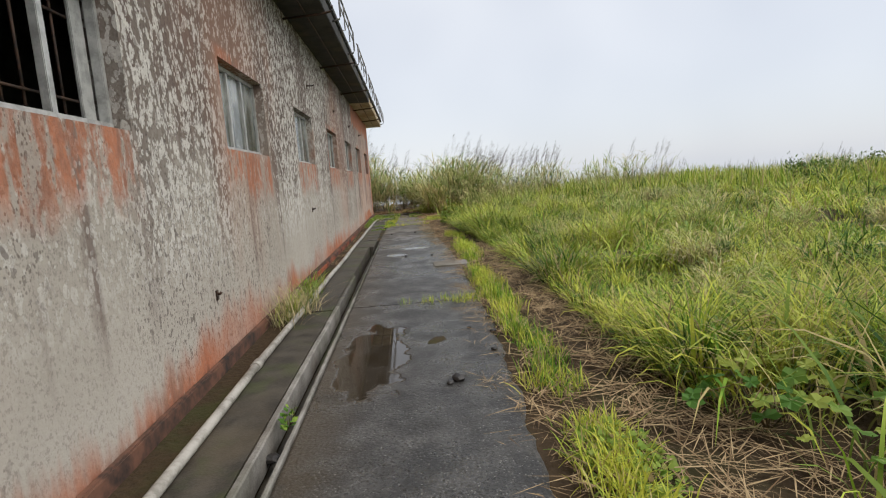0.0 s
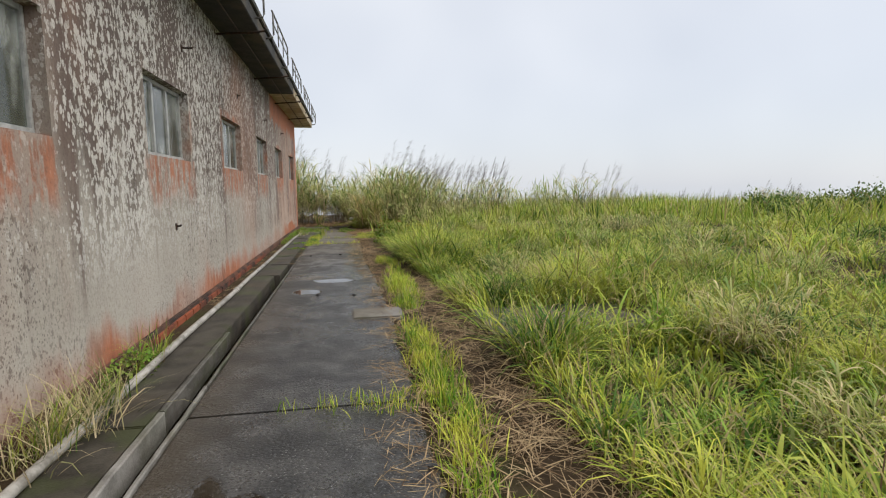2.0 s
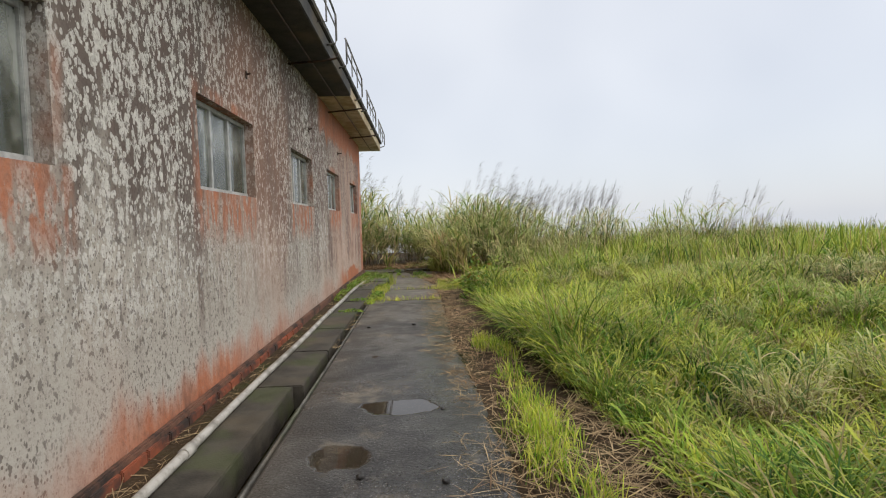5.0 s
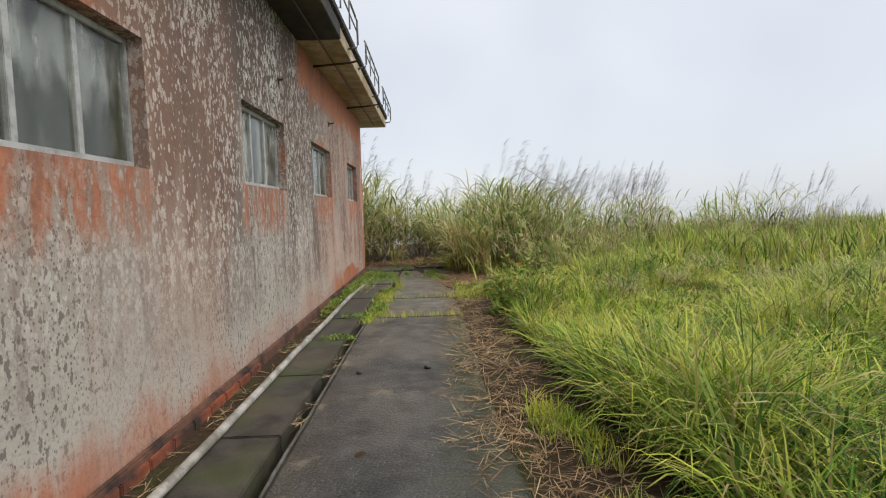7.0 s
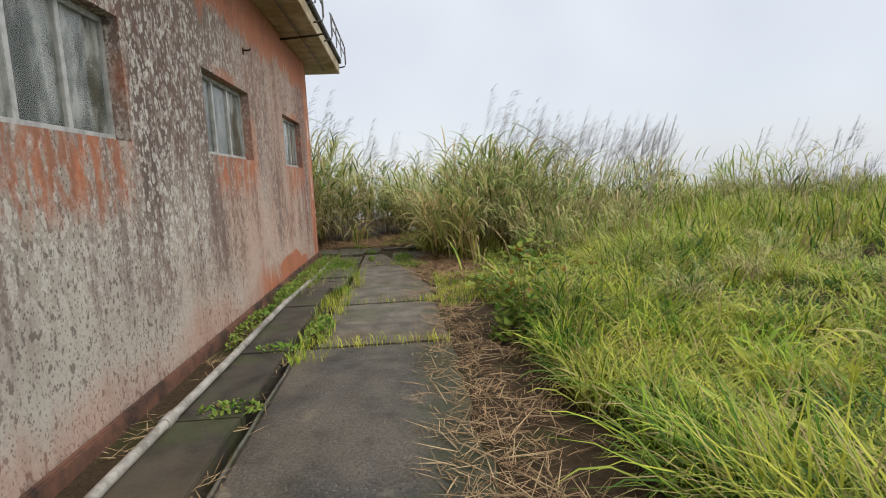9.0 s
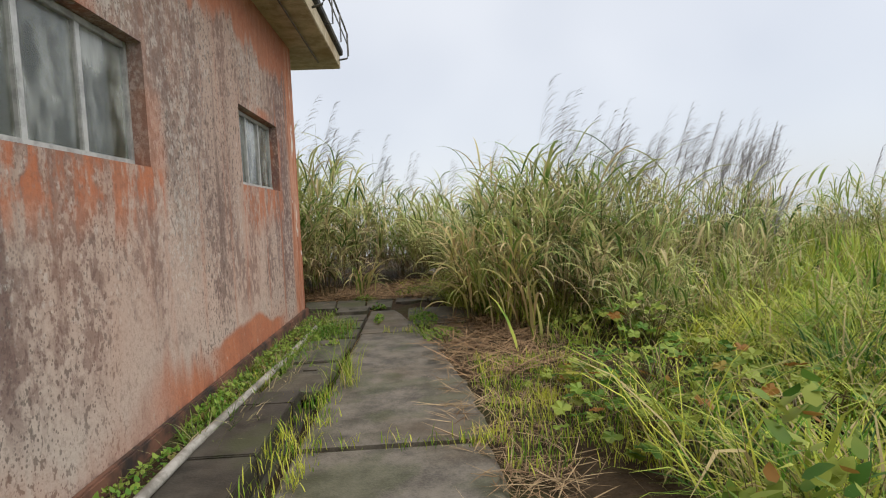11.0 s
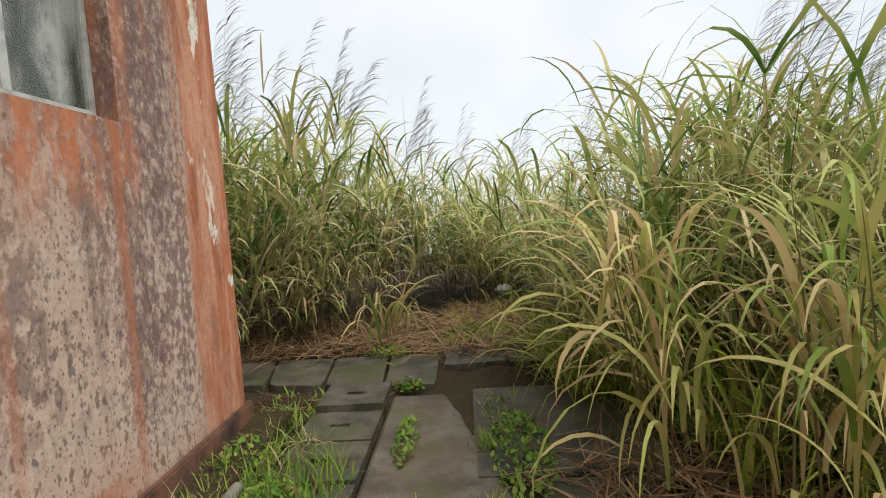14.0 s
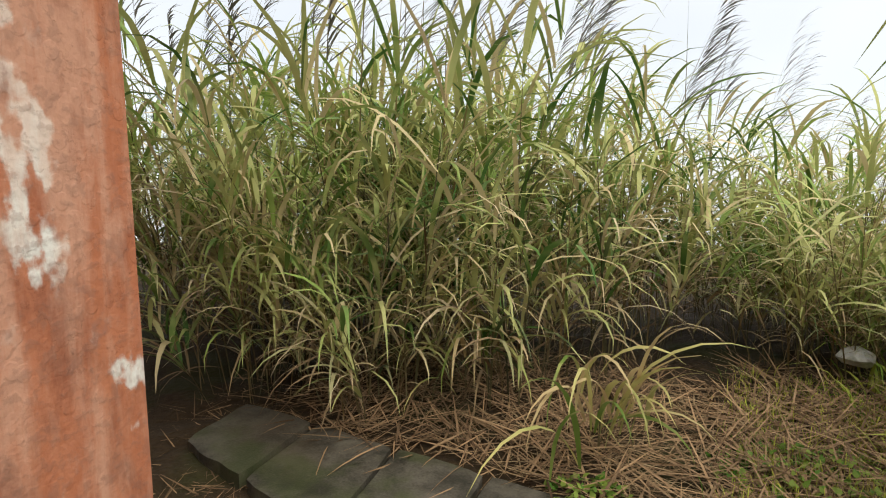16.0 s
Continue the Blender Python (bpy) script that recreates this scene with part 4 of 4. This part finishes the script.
scatter("end_straw", [(-3.2, 1.2, 25.5, 27.6), (-0.4, 1.2, 25.3, 28.2), (0.3, 1.4, 20.3, 23.2)], 340, (0.18, 0.6), (0.006, 0.016), HEAP, "brown heap of fallen reed straw at the path's end", (1.2, 1.58), (-0.2, 0.35), "straw", 0.05)
scatter("wall_tussock", [(-1.62, -1.3, 5.2, 6.2), (-1.58, -1.2, 5.5, 5.9)], 700, (0.25, 0.6), (0.004, 0.010), REED_DULL, "dry olive tussock leaning out from the wall over the pipe", (0.2, 0.9), (0.5, 1.8), z=-0.02)
scatter("slab_weeds", [(-1.65, -1.25, 23.6, 24.6), (-0.05, 0.25, 22.6, 24.4), (0.1, 0.6, 22.2, 22.8)], 420, (0.05, 0.16), (0.008, 0.02), WEED, "low green weeds in the gaps round the slabs", (0.2, 1.1), (0.2, 1.2), z=-0.02)
scatter("corner_litter", [(-3.8, -1.5, 24.05, 25.0), (-3.8, -2.6, 24.9, 26.2), (-1.5, -0.8, 24.45, 24.65)], 420, (0.08, 0.35), (0.005, 0.012), HEAP, "dark leaf litter and stalks lying round the building's corner", (1.25, 1.57), (-0.15, 0.3), "straw", z=-0.06)
scatter("moss_straw", [(0.55, 1.2, 11.5, 17.5), (0.45, 0.9, 17.3, 19.2)], 420, (0.06, 0.2), (0.003, 0.007), HEAP, "thin dead straw strewn over the mossy verge", (1.3, 1.57), (-0.1, 0.3), "straw", 0.04)
scatter("corner_weeds", [(-1.64, -1.3, 19.2, 23.7), (-1.62, -1.1, 20.8, 23.3), (-1.25, -0.85, 22.4, 23.4)], 900, (0.07, 0.26), (0.005, 0.012), WEED, "ragged green weeds crowding the foot of the wall", (0.1, 0.9), (0.3, 1.6), z=-0.02)
scatter("corner_dry_weeds", [(-1.64, -1.15, 19.0, 23.7)], 300, (0.1, 0.3), (0.004, 0.009), REED_DULL, "dull olive weeds among the green ones", (0.3, 1.1), (0.3, 1.6), z=-0.02)
scatter("gutter_litter", [(-1.6, -1.42, 9.5, 18.5), (-0.98, -0.86, 13, 17)], 260, (0.08, 0.26), (0.004, 0.008), DEAD, "dry stalks caught along the gutter", (1.35, 1.56), (-0.1, 0.2), "straw", z=0.0)
scatter("edge_straw", [(0.4, 0.75, 0.5, 12), (0.2, 0.6, 12.5, 18)], 240, (0.06, 0.2), (0.003, 0.006), DEAD, "dry blades fallen over the path's broken edge", (1.42, 1.57), (-0.05, 0.1), "straw", z=0.012)


def weed(x, y, rx, ry, h, n, mat=WEED, size=(0.03, 0.06), label="low leafy green weed growing in a joint"):
    """A low plant: a mound of small broad leaves on short stems."""
    a, r = uni(0, math.tau, n), np.sqrt(rng.uniform(0, 1, n))
    px, py = rx * r * np.cos(a), ry * r * np.sin(a)
    pz = h * (1 - r ** 2) * uni(0.25, 1.0, n) + 0.01
    plant = tagged(new("weed"), label, "weed", group="weeds along the wall and path")
    plant.location = (x, y, float(path_z(y)) if x < 0.6 else float(ground_z(x, y)))
    s = uni(*size, n)
    blades_mesh("leaves", np.column_stack([px, py, pz]), s, s * 0.75, uni(0, math.tau, n), uni(0.7, 1.3, n), uni(-0.3, 0.6, n), mat, 3, parent=plant)["kind"] = "stuff"
    m = max(5, n // 12)
    blades_mesh("stems", np.column_stack([px[:m] * 0.6, py[:m] * 0.6, np.zeros(m)]), uni(0.6, 1.0, m) * h + 0.02, np.full(m, 0.005), a[:m], uni(0.1, 0.5, m), uni(0, 0.5, m), STALK, 3, parent=plant)["kind"] = "stuff"


for x, y, rx, ry, h, n in ((-1.5, 20.0, 0.16, 0.7, 0.16, 330), (-1.45, 21.2, 0.2, 0.6, 0.2, 420), (-1.42, 22.3, 0.22, 0.55, 0.2, 420), (-1.5, 23.3, 0.16, 0.4, 0.14, 240),
                           (-1.5, 18.2, 0.12, 0.8, 0.12, 260), (-1.15, 22.9, 0.17, 0.16, 0.13, 130), (-0.95, 21.9, 0.1, 0.12, 0.1, 80), (-0.55, 23.6, 0.06, 0.3, 0.06, 80),
                           (0.15, 23.4, 0.16, 0.5, 0.09, 240), (0.35, 22.3, 0.22, 0.35, 0.1, 200), (-0.62, 24.55, 0.12, 0.06, 0.1, 70), (-1.5, 6.9, 0.16, 0.4, 0.22, 200),
                           (0.9, 2.2, 0.2, 0.4, 0.12, 300), (0.85, 1.5, 0.18, 0.4, 0.1, 240), (-0.75, 17.8, 0.12, 0.5, 0.1, 200), (-1.05, 15.9, 0.2, 0.12, 0.06, 90),
                           (-0.9, 2.95, 0.03, 0.1, 0.12, 26), (-0.95, 25.6, 0.2, 0.16, 0.1, 110), (0.1, 26.3, 0.5, 0.4, 0.12, 340), (-1.05, 17.2, 0.18, 0.1, 0.07, 80)):
    weed(x, y, rx * 1.15, ry * 1.15, h, int(n * 2.0), size=(0.016, 0.05))
weed(1.25, 17.2, 0.3, 0.3, 0.95, 340, LEAF, (0.06, 0.1), "upright leafy green sapling in the grass")


def lobed_leaf():
    """A five-lobed leaf, slightly cupped, with some thickness to its ribs."""
    bm = bmesh.new()
    c = bm.verts.new((0, 0.35, -0.03))
    rim = []
    for k in range(15):
        a = -math.pi / 2 + math.tau * k / 15
        r = 0.5 if k % 3 == 0 else 0.36
        if k == 0:
            r = 0.16
        rim.append(bm.verts.new((r * math.cos(a), 0.35 + r * math.sin(a), 0.06 * math.sin(k * 2.1))))
    for k in range(15):
        bm.faces.new((c, rim[k], rim[(k + 1) % 15]))
    me = bpy.data.meshes.new("leaf")
    bm.to_mesh(me)
    bm.free()
    me.materials.append(LEAF)
    return me


LEAF_MESH = lobed_leaf()


def vine(x, y, spread, n, h, size):
    plant = tagged(new("vine"), "sprawling green vine with broad lobed leaves in the grass", "vine", group="vines in the grass")
    plant.location = (x, y, float(ground_z(x, y)))
    for k in range(max(3, n // 6)):
        a, L = random.uniform(0, math.tau), spread * random.uniform(0.5, 1.0)
        bm = bmesh.new()
        tube(bm, [(0, 0, 0), (L * 0.4 * math.cos(a), L * 0.4 * math.sin(a), h * 0.7), (L * math.cos(a), L * math.sin(a), h * 0.6)], [0.006, 0.004, 0.002], 5)
        part("stem", bm, STALK, plant)
    for k in range(n):
        a, r = random.uniform(0, math.tau), spread * math.sqrt(random.random())
        ob = new("leaf", LEAF_MESH)
        ob.parent = plant
        s = size * random.uniform(0.6, 1.2)
        ob.scale = (s, s, s)
        ob.location = (r * math.cos(a), r * math.sin(a), h * random.uniform(0.35, 1.05) * (1 - 0.3 * r / spread))
        ob.rotation_euler = (random.uniform(-0.7, 0.5), random.uniform(-0.5, 0.5), random.uniform(0, math.tau))


vine(1.75, 2.35, 0.5, 34, 0.42, 0.15)
vine(2.15, 1.7, 0.45, 24, 0.35, 0.16)
vine(1.9, 19.6, 0.75, 90, 0.5, 0.15)
vine(1.5, 18.9, 0.6, 60, 0.34, 0.14)
vine(2.3, 20.7, 0.5, 40, 0.7, 0.14)
vine(2.3, 18.7, 0.6, 60, 0.5, 0.15)
vine(1.15, 19.9, 0.3, 16, 0.2, 0.1)
vine(2.2, 21.6, 0.55, 40, 0.45, 0.13)
vine(1.75, 11.6, 0.25, 10, 0.3, 0.16)


def bent(base, length, yaw, lean, curl, k):
    """Points a share k along stems that bend over, and the tilt there."""
    q = np.linspace(0, 1, 9)[None, :] * k[:, None]
    ang = lean[:, None] + curl[:, None] * q ** 1.4
    step = (length * k)[:, None] / 8
    side, up = np.sum(np.sin(ang[:, :-1]) * step, 1), np.sum(np.cos(ang[:, :-1]) * step, 1)
    return base + np.column_stack([side * np.cos(yaw), side * np.sin(yaw), up]), ang[:, -1]


def silver_grass(culms, plumes, tall, radius=0.42, per=10):
    """One clump: jointed culms that spread, leaves arching off them, dead ones hanging below, feathery heads blown one way."""
    clump = tagged(new("silver_grass"), "tall clump of silver grass with arching leaves and feathery heads", "tall grass", group="silver grass clumps")
    a, r = uni(0, math.tau, culms), radius * np.sqrt(rng.uniform(0, 1, culms))
    base = np.column_stack([r * np.cos(a), r * np.sin(a), np.zeros(culms)])
    L, lean, curl = uni(0.72, 1.05, culms) * tall, 0.06 + 0.5 * r / radius * uni(0.2, 1.0, culms), uni(0.05, 0.5, culms)
    yaw = a + rng.normal(0, 0.5, culms)
    blades_mesh("culms", base, L, np.full(culms, 0.013), yaw, lean, curl, STALK, 5, parent=clump)

    def leaves(name, n, k0, k1, length, width, tilt, bend, mat):
        c = np.repeat(np.arange(culms), n)
        at, _ = bent(base[c], L[c], yaw[c], lean[c], curl[c], uni(k0, k1, len(c)))
        m = len(c)
        blades_mesh(name, at, uni(*length, m) * tall / 1.9, uni(*width, m), yaw[c] + rng.normal(0, 1.25, m), uni(*tilt, m), uni(*bend, m), mat, 6, parent=clump)

    leaves("leaves", per, 0.3, 1.0, (0.4, 0.95), (0.014, 0.04), (0.15, 0.95), (1.1, 3.0), REED)
    leaves("lower_leaves", 3, 0.25, 0.6, (0.5, 1.0), (0.012, 0.03), (0.4, 1.0), (1.2, 2.5), REED_DULL)
    leaves("dead_leaves", 3, 0.15, 0.5, (0.4, 0.85), (0.008, 0.02), (0.7, 1.3), (1.0, 2.2), DEAD)
    # flowering stems stand over the leaves
    n = plumes + plumes // 2 + 2
    a, r = uni(0, math.tau, n), radius * 0.8 * np.sqrt(rng.uniform(0, 1, n))
    fb = np.column_stack([r * np.cos(a), r * np.sin(a), np.zeros(n)])
    fl, fy, ft, fc = uni(1.1, 1.5, n) * tall, rng.normal(0.0, 0.5, n), uni(0.02, 0.22, n), uni(0.15, 0.6, n)
    blades_mesh("stalks", fb, fl, uni(0.008, 0.013, n), fy, ft, fc, STALK, 6, parent=clump)
    each = 30
    c = np.repeat(np.arange(plumes), each)
    k = np.tile(np.linspace(0.74, 1.0, each), plumes)
    at, tilt = bent(fb[c], fl[c], fy[c], ft[c], fc[c], k)
    m = len(c)
    blades_mesh("plumes", at, uni(0.16, 0.30, m) * (1.15 - 0.55 * (k - 0.74) / 0.26), uni(0.008, 0.014, m), rng.normal(0.0, 0.3, m), tilt + uni(0.25, 0.6, m), uni(0.5, 1.2, m), PLUME, 4, parent=clump)
    return clump


KINDS = [silver_grass(34, 1, 1.75), silver_grass(30, 4, 2.0), silver_grass(30, 0, 1.5), silver_grass(36, 2, 1.8, 0.5), silver_grass(26, 6, 2.05), silver_grass(7, 8, 2.05, 0.4, 7)]
for q in KINDS:
    q.location = (6 + 1.4 * KINDS.index(q), 27.5, float(ground_z(6, 27.5)))


def grow(x, y, s, which, zs=1.0):
    which = {0: (0, 3), 1: (1, 4), 2: (2, 2), 5: (5, 5)}[which][random.randrange(2)]
    m = Matrix.LocRotScale((x, y, float(ground_z(x, y)) - 0.04), Euler((0, 0, random.uniform(-0.5, 0.5))), (s, s, s * zs))
    ob = copy_thing(KINDS[which], m)
    ob.scale = (s, s, s * zs)
    return ob


def arching_tuft(x, y, h, n, toward, label):
    """A loose tuft of long pale leaves bowing over to one side."""
    tuft = tagged(new("arching_grass"), label, "grass", group="grass bowing over the path")
    tuft.location = (x, y, float(ground_z(x, y)) - 0.02)
    b = np.column_stack([rng.normal(0, 0.12, n), rng.normal(0, 0.18, n), uni(0.1, 1.0, n) ** 0.8 * h])
    blades_mesh("leaves", b, uni(0.6, 1.15, n), uni(0.02, 0.042, n), toward + rng.normal(0, 0.8, n), uni(0.1, 0.7, n), uni(1.7, 3.0, n), PALE_REED, 8, parent=tuft)
    m = max(4, n // 6)
    blades_mesh("culms", np.column_stack([rng.normal(0, 0.1, m), rng.normal(0, 0.12, m), np.zeros(m)]), uni(0.9, 1.3, m) * h * 1.15, np.full(m, 0.013), toward + rng.normal(0, 0.8, m), uni(0.0, 0.3, m), uni(0.1, 0.4, m), STALK, 5, parent=tuft)


arching_tuft(0.78, 22.95, 1.1, 80, -2.5, "pale green leaves bowing low over the slabs")
arching_tuft(1.3, 22.4, 1.15, 60, -2.2, "pale green leaves bowing low over the straw")
arching_tuft(1.15, 23.9, 1.2, 50, -2.7, "pale green leaves bowing low over the slabs")
arching_tuft(-1.0, 26.1, 0.35, 26, -0.9, "pale green leaves lying over the fallen straw")
arching_tuft(-2.0, 26.5, 0.6, 26, -1.8, "pale green leaves lying over the fallen straw")


# the stand beyond the building's corner
for x, y, s, w in ((-1.9, 27.3, 1.05, 2), (-2.7, 27.0, 1.1, 0), (-3.5, 27.2, 1.15, 0), (-1.3, 28.1, 1.0, 0), (-2.3, 28.2, 1.25, 0), (-3.2, 28.4, 1.3, 1), (-4.3, 27.6, 1.25, 0), (-5.2, 27.2, 1.2, 0),
                   (-4.2, 29.0, 1.3, 1), (-2.6, 29.6, 1.3, 1), (-1.2, 29.6, 1.05, 1), (-0.4, 29.8, 0.85, 2), (0.5, 29.4, 0.8, 2), (-6.3, 27.6, 1.3, 1), (-5.4, 29.0, 1.3, 0), (-3.6, 26.3, 0.9, 2), (-2.6, 26.5, 0.8, 2), (-7.4, 28, 1.3, 0), (0.2, 28.9, 0.8, 0), (-0.4, 30.6, 0.95, 1), (1.1, 29.9, 0.9, 0), (1.8, 30.4, 1.0, 1), (0.6, 31.0, 0.95, 0)):
    grow(x, y - 0.45, s * 1.22, w)
# the stand beside the path's end
for x, y, s, w in ((1.55, 23.6, 1.0, 0), (2.1, 22.9, 1.0, 0), (1.35, 24.6, 1.05, 0), (2.0, 24.2, 1.25, 1), (2.8, 23.7, 1.1, 1), (1.5, 25.6, 1.05, 0), (2.3, 25.3, 1.3, 1), (3.2, 24.9, 1.05, 1), (2.7, 22.3, 0.95, 2),
                   (3.5, 22.9, 0.55, 2), (4.1, 24.0, 0.6, 0), (3.4, 23.3, 1.05, 5), (3.0, 22.9, 1.0, 5), (4.9, 24.2, 1.05, 5), (1.9, 26.6, 0.85, 0), (2.9, 26.4, 1.2, 1), (1.2, 27.2, 0.8, 2), (3.4, 21.6, 0.55, 2), (4.3, 22.2, 0.6, 0), (5.1, 23.3, 0.65, 1), (0.9, 28.4, 0.8, 2), (2.0, 28.5, 1.0, 0), (2.6, 21.4, 0.65, 2), (3.0, 25.6, 1.25, 1), (3.7, 25.2, 1.15, 1), (3.9, 26.3, 1.1, 5), (3.9, 23.4, 1.02, 5), (4.5, 23.9, 1.0, 5), (5.3, 24.7, 1.02, 5), (6.1, 25.3, 1.0, 5), (6.8, 26.2, 1.0, 5)):
    grow(x, y, s, w)
# young tufts out in the meadow
for k in range(46):
    y = random.uniform(3, 21)
    x = float(grass_edge(y)) + random.uniform(0.5, 7.5)
    if not (1.4 < x < 3.8 and 6.5 < y < 8.8):
        grow(x, y, random.uniform(0.3, 0.52), 2, 0.85)
# along the brow, in uneven groups
for k in range(30):
    a = random.uniform(-0.5, 1.5)
    r = random.uniform(17, 25)
    for q in range(random.choice((1, 2, 3, 4))):
        x, y = 3 + r * math.cos(a) + random.uniform(-1.2, 1.2), 9 + r * math.sin(a) + random.uniform(-1.2, 1.2)
        if x > 5.2:
            grow(x, y, random.uniform(0.36, 0.6), random.choice((0, 1, 5, 2)))


def shrub(x, y, rx, rz, n=1500):
    """A rounded wild shrub: stems and many small leaves in uneven clumps."""
    bush = tagged(new("shrub"), "dense dark green wild shrub on the brow", "shrub", group="shrubs on the brow")
    bush.location = (x, y, float(ground_z(x, y)))
    c = np.column_stack([rng.normal(0, rx * 0.45, 26), rng.normal(0, rx * 0.4, 26), rz * uni(0.3, 0.85, 26)])
    p = np.repeat(c, n // 26, 0) + rng.normal(0, 0.15, (26 * (n // 26), 3))
    p[:, 2] = np.abs(p[:, 2])
    m = len(p)
    blades_mesh("leaves", p, uni(0.07, 0.14, m), uni(0.05, 0.08, m), uni(0, math.tau, m), uni(0.3, 1.4, m), uni(-0.3, 0.8, m), LEAF_DARK, 3, parent=bush)
    for k in range(5):
        a = random.uniform(0, math.tau)
        bm = bmesh.new()
        tube(bm, [(0, 0, -0.05), (0.2 * math.cos(a), 0.2 * math.sin(a), rz * 0.4), (rx * 0.5 * math.cos(a), rx * 0.5 * math.sin(a), rz * 0.8)], [0.03, 0.02, 0.008], 6)
        part("stem", bm, STALK, bush)


LEAF_DARK = leaf_material("shrub_leaf", ((0.05, 0.11, 0.025), (0.12, 0.20, 0.045), (0.18, 0.25, 0.06)), dry_share=0.02)
for x, y, rx, rz in ((15.5, 19, 1.5, 1.1), (17.5, 17.5, 1.4, 1.15), (19, 15, 1.8, 1.3), (21, 12.5, 1.8, 1.2), (19.5, 10.0, 1.5, 1.0)):
    shrub(x, y, rx, rz)


def far_tree(x, y, h, r):
    """A tree on the next slope, with mist put into its pale colour."""
    tree = tagged(new("tree"), "tall far tree with mist put into its pale colour", "tree", group="misty trees")
    z0 = float(ground_z(x, y))
    tree.location = (x, y, z0)
    bm = bmesh.new()
    tube(bm, [(0, 0, -0.5), (0.2, 0, h * 0.5), (0, 0.2, h * 0.9)], [0.5, 0.35, 0.1], 8)
    part("trunk", bm, MIST_TINT, tree)
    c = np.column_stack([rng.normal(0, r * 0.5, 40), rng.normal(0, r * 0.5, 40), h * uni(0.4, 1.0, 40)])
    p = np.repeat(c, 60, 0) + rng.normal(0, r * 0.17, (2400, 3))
    blades_mesh("crown", p, uni(0.5, 0.9, 2400), uni(0.4, 0.7, 2400), uni(0, math.tau, 2400), uni(0.3, 1.4, 2400), uni(-0.3, 0.8, 2400), MIST_TINT, 3, parent=tree)


for x, y, h, r in ((-60, 74, 31, 7), (-68, 72, 33, 8), (-54, 82, 26, 7)):
    far_tree(x, y, h, r)
